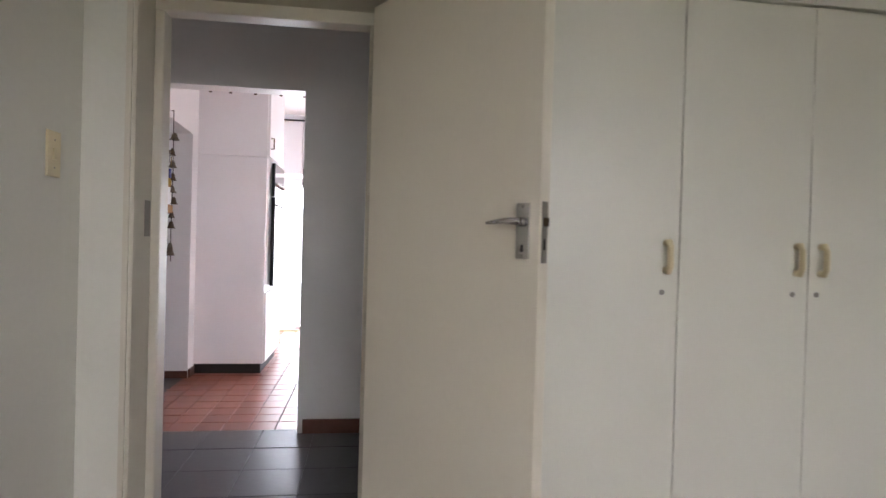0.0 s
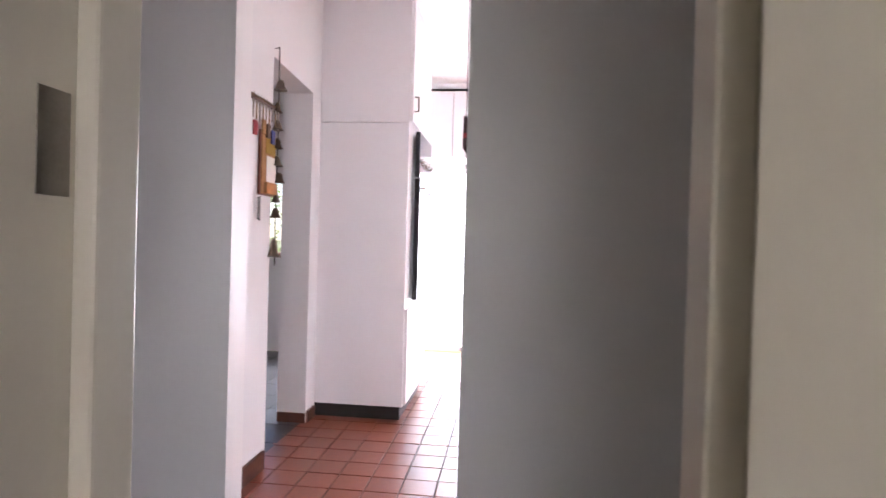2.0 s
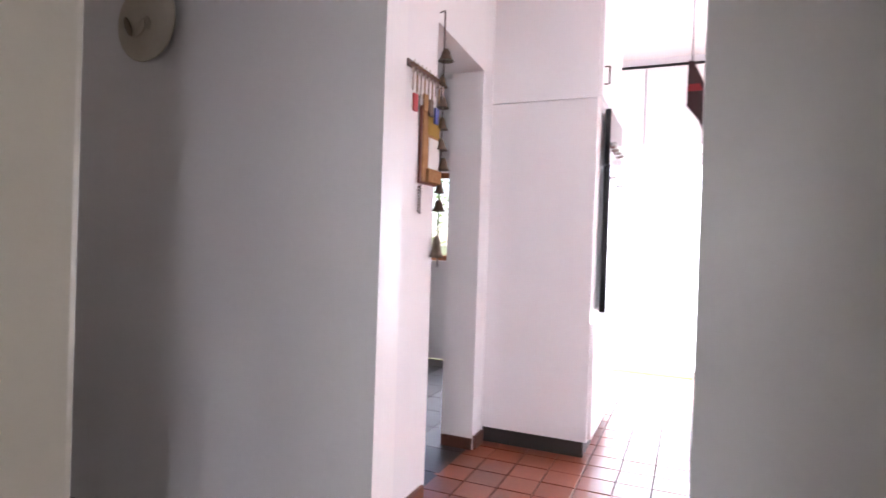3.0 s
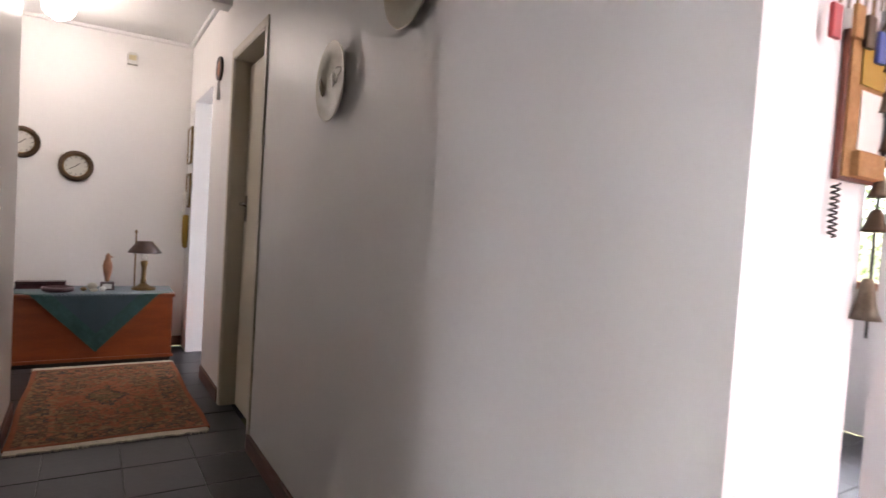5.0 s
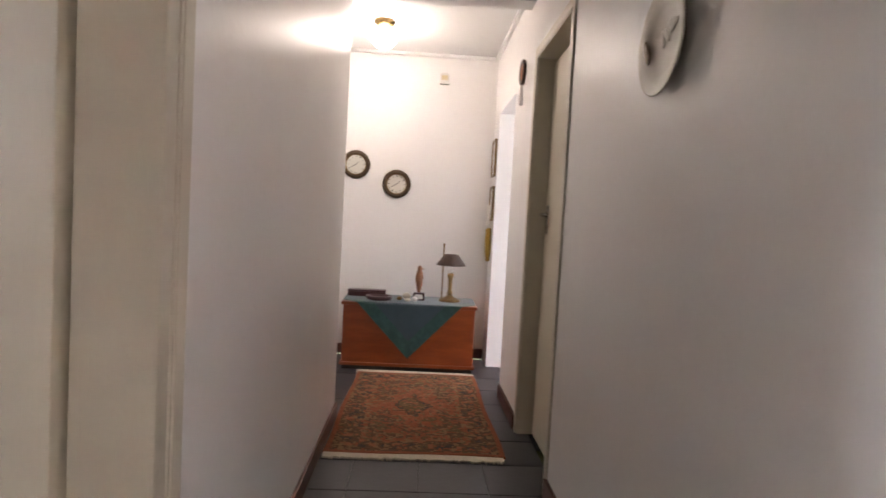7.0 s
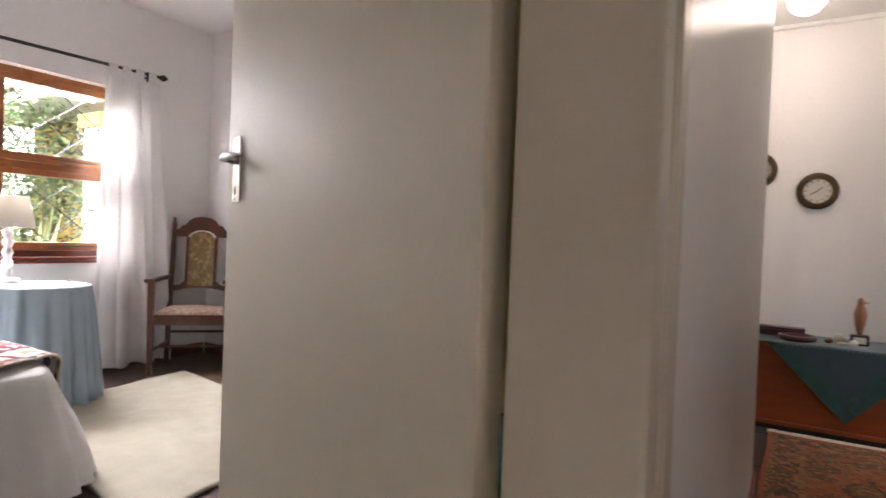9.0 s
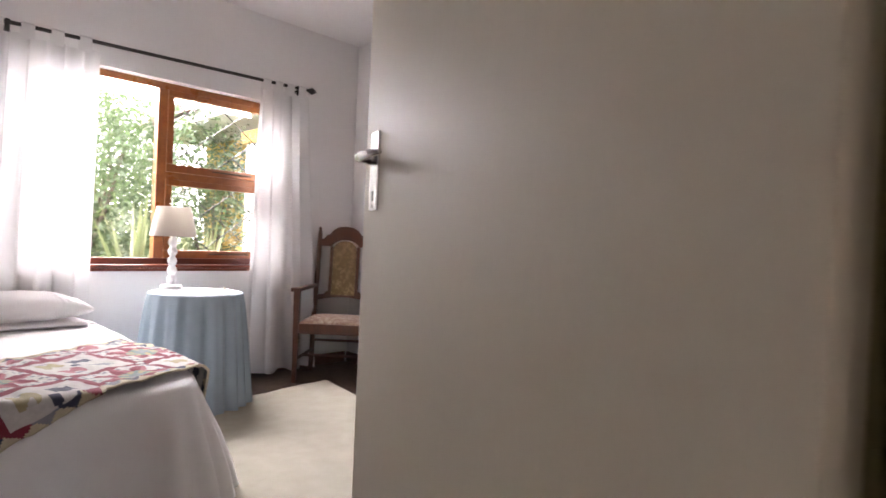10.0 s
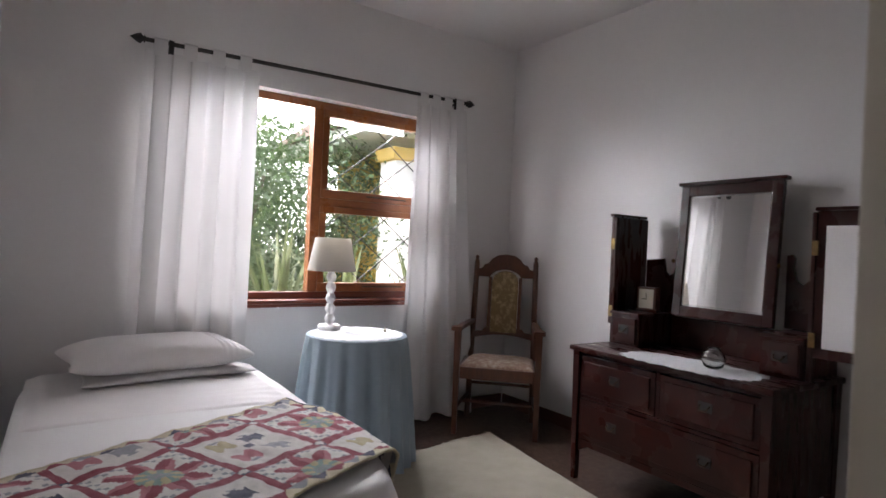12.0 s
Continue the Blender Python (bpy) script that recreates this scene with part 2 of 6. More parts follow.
def sheer_mat(name, color, through_part):
    m = bpy.data.materials.new(name)
    m.use_nodes = True
    nt = m.node_tree
    n, l = nt.nodes, nt.links
    b = n["Principled BSDF"]
    b.inputs["Base Color"].default_value, b.inputs["Roughness"].default_value = color, 0.9
    tr = n.new("ShaderNodeBsdfTranslucent")
    tr.inputs["Color"].default_value = color
    co, weave = n.new("ShaderNodeTexCoord"), n.new("ShaderNodeTexNoise")
    weave.inputs["Scale"].default_value, weave.inputs["Detail"].default_value = 220, 3
    l.new(co.outputs["Object"], weave.inputs["Vector"])
    bp = n.new("ShaderNodeBump")
    bp.inputs["Strength"].default_value, bp.inputs["Distance"].default_value = 0.15, 0.002
    l.new(weave.outputs["Fac"], bp.inputs["Height"])
    l.new(bp.outputs[0], b.inputs["Normal"])
    mx = n.new("ShaderNodeMixShader")
    mx.inputs[0].default_value = through_part
    l.new(b.outputs[0], mx.inputs[1])
    l.new(tr.outputs[0], mx.inputs[2])
    l.new(mx.outputs[0], n["Material Output"].inputs["Surface"])
    return m


SHEER = sheer_mat("sheer_white_curtain", (0.75, 0.735, 0.72, 1), 0.14)
SHADE = sheer_mat("cream_lamp_shade", (0.74, 0.70, 0.63, 1), 0.3)


def glow_mat(name, color, strength):
    m = bpy.data.materials.new(name)
    m.use_nodes = True
    b = m.node_tree.nodes["Principled BSDF"]
    b.inputs["Base Color"].default_value = (0.9, 0.88, 0.82, 1)
    b.inputs["Emission Color"].default_value, b.inputs["Emission Strength"].default_value = color, strength
    return m


GLOBE = glow_mat("lit_opal_glass", (1.0, 0.93, 0.82, 1), 5.0)
SKY_GLOW = glow_mat("glowing_sky_backdrop", (0.96, 0.98, 1.0, 1), 5.5)


def leafy(m, color, part_through):
    """Lets light through a leaf material."""
    n, l = m.node_tree.nodes, m.node_tree.links
    tr = n.new("ShaderNodeBsdfTranslucent")
    tr.inputs["Color"].default_value = color
    mx = n.new("ShaderNodeMixShader")
    mx.inputs[0].default_value = part_through
    l.new(n["Principled BSDF"].outputs[0], mx.inputs[1])
    l.new(tr.outputs[0], mx.inputs[2])
    l.new(mx.outputs[0], n["Material Output"].inputs["Surface"])


leafy(LEAF, (0.11, 0.17, 0.06, 1), 0.4)
leafy(LEAF_LIGHT, (0.20, 0.27, 0.08, 1), 0.5)
leafy(FLAX, (0.20, 0.25, 0.10, 1), 0.4)


# ---- builders ----
def part(name, bm, material, parent=None, label="", smooth=False):
    me = bpy.data.meshes.new(name)
    if smooth:
        for f in bm.faces:
            f.smooth = True
    bm.normal_update()
    bm.to_mesh(me)
    bm.free()
    me.materials.append(material)
    ob = new(name, me)
    if parent is not None:
        ob.parent = parent
    if label:
        ob["label"] = label
    return ob


def thing(name, label, category, at=(0, 0, 0), rz=0.0, group="", kind=""):
    ob = new(name)
    ob.empty_display_size = 0.05
    ob.matrix_world = pose(at[0], at[1], at[2], 0, 0, rz)
    return tagged(ob, label, category, group, kind)


def add_box(bm, x0, x1, y0, y1, z0, z1, bevel=0.0, seg=2):
    vs = [bm.verts.new((x, y, z)) for x in (x0, x1) for y in (y0, y1) for z in (z0, z1)]
    fs = [bm.faces.new([vs[i] for i in q]) for q in ((0, 1, 3, 2), (4, 6, 7, 5), (0, 4, 5, 1), (2, 3, 7, 6), (0, 2, 6, 4), (1, 5, 7, 3))]
    if bevel:
        es = list({e for f in fs for e in f.edges})
        bmesh.ops.bevel(bm, geom=es, offset=bevel, segments=seg, affect="EDGES", profile=0.6)
    return bm


def box(x0, x1, y0, y1, z0, z1, bevel=0.0, seg=2):
    return add_box(bmesh.new(), x0, x1, y0, y1, z0, z1, bevel, seg)


def add_lathe(bm, profile, segs=24, centre=(0, 0, 0), axis="z", ring=False):
    """Turned shape from (radius, height) pairs."""
    rings = []
    for r, h in profile:
        row = []
        for i in range(segs):
            a = 2 * math.pi * i / segs
            p = (r * math.cos(a), r * math.sin(a), h)
            if axis == "x":
                p = (p[2], p[0], p[1])
            elif axis == "y":
                p = (p[0], p[2], p[1])
            row.append(bm.verts.new(Vector(p) + Vector(centre)))
        rings.append(row)
    for a, b in zip(rings, rings[1:] + (rings[:1] if ring else [])):
        for i in range(segs):
            j = (i + 1) % segs
            bm.faces.new((a[i], a[j], b[j], b[i]))
    if not ring:
        bm.faces.new(rings[0][::-1])
        bm.faces.new(rings[-1])
    bmesh.ops.recalc_face_normals(bm, faces=bm.faces)
    return bm


def lathe(profile, segs=24, centre=(0, 0, 0), axis="z", ring=False):
    """ring: the profile closes on itself round an open middle."""
    return add_lathe(bmesh.new(), profile, segs, centre, axis, ring)


def add_tube(bm, pts, radius, segs=8):
    """A round bar along points; radius may be a list."""
    pts = [Vector(p) for p in pts]
    rad = radius if isinstance(radius, (list, tuple)) else [radius] * len(pts)
    rings = []
    for i, p in enumerate(pts):
        d = (pts[min(i + 1, len(pts) - 1)] - pts[max(i - 1, 0)]).normalized()
        u = d.cross(Vector((0.3, 0.2, 0.93))).normalized()
        v = d.cross(u).normalized()
        rings.append([bm.verts.new(p + rad[i] * (math.cos(2 * math.pi * k / segs) * u + math.sin(2 * math.pi * k / segs) * v)) for k in range(segs)])
    for a, b in zip(rings, rings[1:]):
        for k in range(segs):
            j = (k + 1) % segs
            bm.faces.new((a[k], a[j], b[j], b[k]))
    bm.faces.new(rings[0][::-1])
    bm.faces.new(rings[-1])
    bmesh.ops.recalc_face_normals(bm, faces=bm.faces)
    return bm


def tube(pts, radius, segs=8):
    return add_tube(bmesh.new(), pts, radius, segs)


def structure(name, bm, material, label, category, smooth=False):
    return tagged(part(name, bm, material, None, "", smooth), label, category, kind="structure")


def wall(name, axis, a0, a1, c0, c1, z1, material, label, openings=(), z0=0.0):
    """A wall along x or y with holes (from, to, bottom, top) right through it."""
    bm = bmesh.new()
    cuts = sorted({a0, a1, *[o[0] for o in openings], *[o[1] for o in openings]})
    for u0, u1 in zip(cuts, cuts[1:]):
        spans = [(z0, z1)]
        for o in openings:
            if o[0] <= u0 and o[1] >= u1:
                spans = [s for s in ((z0, o[2]), (o[3], z1)) if s[1] - s[0] > 0.001]
        for s0, s1 in spans:
            if axis == "x":
                add_box(bm, u0, u1, c0, c1, s0, s1)
            else:
                add_box(bm, c0, c1, u0, u1, s0, s1)
    bmesh.ops.remove_doubles(bm, verts=bm.verts, dist=0.0005)
    return structure(name, bm, material, label, "wall")


# ---- large structure ----
H_COR, H_ROOM = 2.54, 2.70
SN, SS = -1.03, -1.18      # faces of the wall between corridor and bedroom two
SSE = -1.32                # bedroom face east of the first doorway
SN1, SS1 = -1.19, -1.42    # the thicker stretch at bedroom one
wall("wall_corridor_north", "x", -5.72, 1.7, 0.0, 0.13, 2.75, PLASTER, "smooth white painted corridor wall with plates",
     ((-0.83, 0.0, 0, 2.04), (-3.992, -3.28, 0, 2.07), (-5.45, -4.69, 0, 2.03)))
wall("wall_corridor_south", "x", -4.15, -1.0, SS, SN, 2.75, PLASTER, "smooth white painted wall with a doorway", ((-1.897, -1.0, 0, 2.05),))
wall("wall_corridor_pier", "x", -1.0, -0.88, SS1, SN, 2.75, PLASTER, "white painted pier between two doorways")
wall("wall_bedroom_one_north", "x", -0.88, 0.435, SS1, SN1, 2.75, PLASTER_CREAM, "cream painted wall with a doorway", ((-0.42, 0.435, 0, 2.05),))
wall("wall_bedroom_one_cupboards", "x", 0.4352, 4.0, SSE, SN1, 2.75, PLASTER_CREAM, "cream painted wall behind the cupboards")
wall("wall_corridor_end", "y", -3.0, 2.3, -5.85, -5.72, 2.75, PLASTER, "white painted wall at the end of the corridor")
wall("wall_corridor_recess", "x", -4.6, -4.15, -1.35, -1.27, 2.75, PLASTER, "white painted wall beside the lobby")
wall("wall_lobby_south", "x", -5.72, -4.6, -3.0, -2.87, 2.75, PLASTER, "white painted lobby wall")
wall("wall_corridor_east", "y", SN1, 0.0, 1.57, 1.7, 2.75, PLASTER, "white painted wall closing the corridor")
# bedroom two
wall("wall_bedroom_two_west", "y", -5.2, -1.36, -4.6, -4.45, 2.75, PLASTER, "white painted bedroom wall behind the dresser")
wall("wall_bedroom_two_window", "x", -4.6, -0.58, -5.45, -5.2, 2.75, PLASTER, "white painted bedroom wall with a timber window", ((-3.75, -2.0, 0.80, 2.06),))
wall("wall_between_bedrooms", "y", -5.2, SS1, -0.71, -0.58, 2.75, PLASTER_CREAM, "cream painted wall between the bedrooms")
wall("wall_bedroom_two_pier", "y", -5.2, -2.9, -1.32, -0.71, 2.75, PLASTER, "white painted wall beside the bed")
# bedroom one
wall("wall_bedroom_one_south", "x", -0.58, 4.0, -5.45, -5.2, 2.75, PLASTER_CREAM, "cream painted wall with an added unseen window", ((-0.3, 2.5, 1.25, 1.95),))
wall("wall_bedroom_one_east", "y", -5.45, SN1, 4.0, 4.15, 2.75, PLASTER_CREAM, "cream painted bedroom wall")
# kitchen and scullery
kitchen_west = wall("wall_kitchen_west", "y", 0.13, 3.9, -1.18, -1.0, 2.75, PLASTER_KITCHEN, "white kitchen wall with a doorway and key rack", ((0.73, 1.41, 0, 1.99),))
for v in kitchen_west.data.vertices:  # the wall runs a little out of square past its doorway
    v.co.x -= 0.058 * min(0.83, max(0.0, v.co.y - 0.73))
wall("wall_kitchen_north", "x", -1.18, 2.6, 3.9, 4.05, 2.75, PLASTER_KITCHEN, "white kitchen wall with a glazed garden door", ((-0.7, 0.9, 0, 1.88),))
wall("wall_kitchen_east", "y", 0.13, 4.05, 2.6, 2.75, 2.75, PLASTER_KITCHEN, "white kitchen wall with an added unseen window", ((0.9, 3.2, 0.5, 2.15),))
wall("wall_kitchen_south", "x", 1.7, 2.75, 0.0, 0.13, 2.75, PLASTER_KITCHEN, "white kitchen wall")
wall("wall_scullery_north", "x", -3.2, -1.18, 3.5, 3.65, 2.75, PLASTER_KITCHEN, "white scullery wall with a timber window", ((-2.6, -1.4, 0.92, 1.75),))
wall("wall_scullery_west", "y", 0.13, 3.65, -3.35, -3.2, 2.75, PLASTER_KITCHEN, "white scullery wall")
# entrance beyond the lobby
wall("wall_entrance_north", "x", -5.72, -4.0, 2.3, 2.45, 2.75, PLASTER_KITCHEN, "white entrance wall with an added unseen glazed opening", ((-5.2, -4.2, 0.3, 2.05),))
wall("wall_entrance_east", "y", 0.13, 2.3, -4.15, -4.0, 2.75, PLASTER_KITCHEN, "white entrance wall")


def slab(name, x0, x1, y0, y1, z0, z1, material, label, category):
    return structure(name, box(x0, x1, y0, y1, z0, z1), material, label, category)


slab("ceiling_corridor", -5.72, 1.57, -3.0, 0.0, H_COR, H_COR + 0.05, CEIL, "white painted corridor ceiling", "ceiling")
slab("ceiling_bedroom_two", -4.45, -0.71, -5.2, SS, H_ROOM, H_ROOM + 0.05, CEIL, "white painted bedroom ceiling", "ceiling")
slab("ceiling_bedroom_one", -0.58, 4.0, -5.2, SSE - 0.001, H_ROOM, H_ROOM + 0.05, CEIL, "white painted bedroom ceiling", "ceiling")
slab("ceiling_kitchen", -1.0, 2.6, 0.13, 3.9, 2.62, 2.67, CEIL, "white painted kitchen ceiling", "ceiling")
slab("ceiling_scullery", -3.2, -1.18, 0.13, 3.5, 2.62, 2.67, CEIL, "white painted scullery ceiling", "ceiling")
slab("ceiling_entrance", -5.72, -4.15, 0.13, 2.3, 2.62, 2.67, CEIL, "white painted entrance ceiling", "ceiling")
slab("roof_slab", -6.2, 2.78, 0.0, 4.3, 2.76, 2.85, CEIL, "flat roof slab over the kitchen", "roof")
slab("roof_slab_bedrooms", -6.2, 4.3, -5.8, -0.001, 2.76, 2.85, CEIL, "flat roof slab over the bedrooms", "roof")
slab("beam_lobby", -4.29, -4.15, SN, 0.0, 2.42, H_COR - 0.003, PLASTER, "white painted beam across the corridor", "beam")
slab("floor_bed_corridor", -5.72, 1.57, -3.0, 0.065, -0.10, -0.010, GROUT, "dark grout under the slate tiles", "floor")
slab("floor_bed_kitchen", -1.09, 2.6, 0.066, 3.9, -0.10, -0.010, GROUT_RED, "brown grout under the quarry tiles", "floor")
slab("floor_scullery", -3.2, -1.091, 0.13, 3.5, -0.10, -0.010, GROUT, "dark slate scullery floor", "floor")
slab("floor_entrance", -5.72, -4.0, 0.066, 2.3, -0.10, -0.004, SLATE, "dark slate entrance floor", "floor")
slab("floor_bedroom_two", -4.45, -0.71, -5.2, -1.158, -0.10, -0.001, CORK, "dark brown cork-like bedroom floor", "floor")
slab("floor_bedroom_one", -0.71, 4.0, -5.2, -1.158, -0.10, -0.001, CORK, "dark brown bedroom floor", "floor")


def skirting(name, axis, a0, a1, c, side, h=0.085, t=0.016):
    bm = box(a0, a1, min(c, c + side * t), max(c, c + side * t), 0.0, h, 0.004) if axis == "x" else box(min(c, c + side * t), max(c, c + side * t), a0, a1, 0.0, h, 0.004)
    return structure(name, bm, SKIRT, "red-brown timber skirting board", "skirting")


skirting("baseboard_north_east", "x", 0.03, 1.57, 0.0, -1)
skirting("baseboard_north_mid", "x", -3.25, -0.86, 0.0, -1)
skirting("baseboard_north_far", "x", -4.66, -4.045, 0.0, -1)
skirting("baseboard_south_far", "x", -4.15, -1.95, SN, 1)
skirting("baseboard_south_mid", "x", -0.87, -0.47, SN1, 1)
skirting("baseboard_end", "y", -2.87, 0.0, -5.72, 1)
skirting("baseboard_dresser_wall", "y", -5.18, -1.36, -4.45, 1)
skirting("baseboard_window_wall", "x", -4.43, -1.45, -5.2, 1)
skirting("baseboard_kitchen_west", "y", 0.15, 0.70, -1.0, 1, 0.09)
skirting("baseboard_kitchen_jamb", "y", 1.42, 1.55, -1.041, 1, 0.07)
skirting("baseboard_kitchen_reveal", "x", -1.215, -1.04, 1.41, -1, 0.06, 0.012)


# ---- steel door frames and door leaves ----
def door_frame(name, x0, x1, y0, y1, top, material, label, stop=None, lip=0.045, y0_east=None, stop_west=0.062):
    """Pressed steel frame in a wall along x: linings, a stop that the leaf shuts against, and lips on both faces."""
    th = thing(name, label, "door frame", kind="structure")
    s0, s1 = stop if stop else (y0, y1)
    for x, s, f0 in ((x0, 1, y0), (x1, -1, y0_east or y0)):
        bm = bmesh.new()
        add_box(bm, min(x, x + s * 0.012), max(x, x + s * 0.012), f0 - 0.003, y1 + 0.008, 0, top - 0.012, 0.003)
        w = stop_west if s > 0 else 0.062
        add_box(bm, min(x + s * 0.0125, x + s * w), max(x + s * 0.0125, x + s * w), s0, s1, 0, top - 0.062, 0.006)
        for ya, yb in ((f0 - 0.010, f0 - 0.0006), (y1 + 0.0006, y1 + 0.010))[0 if f0 == y0 else 1:]:
            add_box(bm, min(x - s * lip, x - s * 0.0005), max(x - s * lip, x - s * 0.0005), ya, yb, 0, top + lip, 0.003)
        part("jamb", bm, material, th)
    bm = bmesh.new()
    add_box(bm, x0 + 0.0125, x1 - 0.0125, y0 - 0.008, y1 + 0.008, top - 0.0115, top - 0.0005, 0.003)
    add_box(bm, x0 + 0.0125, x1 - 0.0125, s0, s1, top - 0.0615, top - 0.012, 0.006)
    for ya, yb in ((y0 - 0.010, y0 - 0.0006), (y1 + 0.0006, y1 + 0.010)):
        add_box(bm, x0 + 0.0005, x1 - 0.0005, ya, yb, top + 0.0005, top + lip, 0.003)
    part("head", bm, material, th)
    return th


def lever_handle(parent, x, y_face, side, z, lever_dir):
    """Long back plate with a tapering lever, keyhole and screws, on one face of a leaf."""
    s = side
    plate = part("back_plate", box(x - 0.023, x + 0.023, min(y_face, y_face + s * 0.006), max(y_face, y_face + s * 0.006), z - 0.100, z + 0.052, 0.0025), CHROME, parent, "satin chrome back plate")
    bm = lathe([(0.013, 0.0), (0.013, 0.016), (0.010, 0.020), (0.010, 0.031)], 16, (0, 0, 0), "y")
    bmesh.ops.transform(bm, matrix=Matrix.Translation((x, y_face, z)) @ Matrix.Diagonal((1, s, 1, 1)), verts=bm.verts)
    bmesh.ops.recalc_face_normals(bm, faces=bm.faces)
    add_tube(bm, [(x - lever_dir * 0.012, y_face + s * 0.031, z + 0.001), (x + lever_dir * 0.02, y_face + s * 0.033, z + 0.002), (x + lever_dir * 0.06, y_face + s * 0.033, z + 0.001), (x + lever_dir * 0.112, y_face + s * 0.030, z - 0.003)],
             [0.0095, 0.0100, 0.0078, 0.0045], 10)
    part("lever", bm, CHROME, parent, "tapering chrome lever", True)
    # The hole's shade is a dark block standing proud of the plate.
    part("keyhole", box(x - 0.005, x + 0.005, min(y_face + s * 0.0045, y_face + s * 0.0068), max(y_face + s * 0.0045, y_face + s * 0.0068), z - 0.082, z - 0.062, 0.001), DARK_VOID, parent)
    for dz in (0.042, -0.091):
        part("screw", lathe([(0.004, 0.0), (0.0035, 0.0015)], 10, (x, y_face + s * 0.006, z + dz) if s > 0 else (x, y_face + s * 0.0075, z + dz), "y"), STEEL_DULL, parent)


def door_leaf(name, hinge, width, height, angle, swing, label, lever_z=1.218, material=None, backset=0.055):
    """Flush door: local x runs from the hinge to the free edge, thickness in y."""
    th = thing(name, label, "door", (hinge[0], hinge[1], 0.006), angle)
    part("panel", box(0.004, width, -0.02, 0.02, 0.0, height, 0.0025), material or ENAMEL, th)
    for s in (1, -1):
        lever_handle(th, width - backset, 0.02 * s, s, lever_z, -1)
    part("latch_plate", box(width - 0.0005, width + 0.002, -0.011, 0.011, lever_z - 0.11, lever_z + 0.055, 0.0008), STEEL_DULL, th, "dull steel latch plate")
    part("latch_bolt", box(width, width + 0.012, -0.007, 0.007, lever_z - 0.012, lever_z + 0.012, 0.003), BRONZE, th, "dark latch bolt")
    # Key slot: a dark block coloured as the shade of the hole.
    part("key_slot", box(width + 0.0018, width + 0.0028, -0.004, 0.004, lever_z - 0.075, lever_z - 0.045, 0.0004), DARK_VOID, th)
    for hz in (0.22, height - 0.25):
        part("hinge", lathe([(0.007, 0), (0.007, 0.1)], 10, (0.0, 0.022 * swing, hz)), STEEL_DULL, th, "dull steel hinge knuckle")
    return th


def strike(name, x, y0, y1, z, side):
    ob = part(name, box(min(x, x + side * 0.002), max(x, x + side * 0.002), y0, y1, z - 0.07, z + 0.06, 0.0008), STEEL_DULL)
    return tagged(ob, "dull steel strike plate let into the door frame", "strike plate")


door_frame("door_frame_bedroom_one", -0.42, 0.435, SS1, SN1, 2.05, ENAMEL_CREAM, "cream enamelled steel door frame", (-1.268, SN1 + 0.006), 0.02, SSE, 0.046)
door_frame("door_frame_bedroom_two", -1.897, -1.00, SS, SN, 2.05, ENAMEL_CREAM, "cream enamelled steel door frame", (-1.168, SN + 0.006))
door_frame("door_frame_corridor_north", -3.992, -3.28, 0.0, 0.13, 2.07, ENAMEL_CREAM, "cream enamelled steel door frame", (0.1265, 0.1365))
a1 = math.degrees(math.atan2(-0.68, 0.45))
door_leaf("door_bedroom_one", (0.402, -1.335), 0.815, 2.02, a1, 1, "cream flush door standing wide open with chrome lever")
a2 = math.degrees(math.atan2(-0.9308, -0.3655))
door_leaf("door_bedroom_two", (-1.8886, -1.2075), 0.945, 2.02, a2, -1, "cream flush door standing open with chrome lever", 1.207, backset=0.075)
leaf3 = thing("door_corridor_north", "cream flush door shut in its frame", "door", (-3.295, 0.105, 0.006), 180)
part("panel", box(0.0, 0.682, -0.02, 0.02, 0.0, 2.03, 0.0025), ENAMEL, leaf3)
lever_handle(leaf3, 0.625, 0.02, 1, 1.21, -1)
strike("strike_plate", -0.4075, -1.328, -1.276, 1.225, 1)


# ---- more builders ----
def extrude(points, t0, t1, plane="xz"):
    """A flat outline given in a plane, drawn out across it from t0 to t1."""
    bm = bmesh.new()
    def at(p, t):
        return {"xz": (p[0], t, p[1]), "yz": (t, p[0], p[1]), "xy": (p[0], p[1], t)}[plane]
    a = [bm.verts.new(at(p, t0)) for p in points]
    b = [bm.verts.new(at(p, t1)) for p in points]
    bm.faces.new(a)
    bm.faces.new(b[::-1])
    for i in range(len(points)):
        j = (i + 1) % len(points)
        bm.faces.new((a[i], b[i], b[j], a[j]))
    bmesh.ops.recalc_face_normals(bm, faces=bm.faces)
    return bm


def sheet(nu, nv, place):
    """A grid of quads; place(u, v) with u, v in 0..1."""
    bm = bmesh.new()
    g = [[bm.verts.new(place(i / nu, j / nv)) for j in range(nv + 1)] for i in range(nu + 1)]
    for i in range(nu):
        for j in range(nv):
            bm.faces.new((g[i][j], g[i + 1][j], g[i + 1][j + 1], g[i][j + 1]))
    return bm


def painted(ob, materials, nu, nv, pick):
    """Gives each quad of a sheet the material that pick(u, v) names."""
    for m in materials:
        ob.data.materials.append(m)
    for i in range(nu):
        for j in range(nv):
            ob.data.polygons[i * nv + j].material_index = pick((i + 0.5) / nu, (j + 0.5) / nv)


def thick(ob, t, offset=-1.0):
    md = ob.modifiers.new("thickness", "SOLIDIFY")
    md.thickness, md.offset = t, offset
    return ob


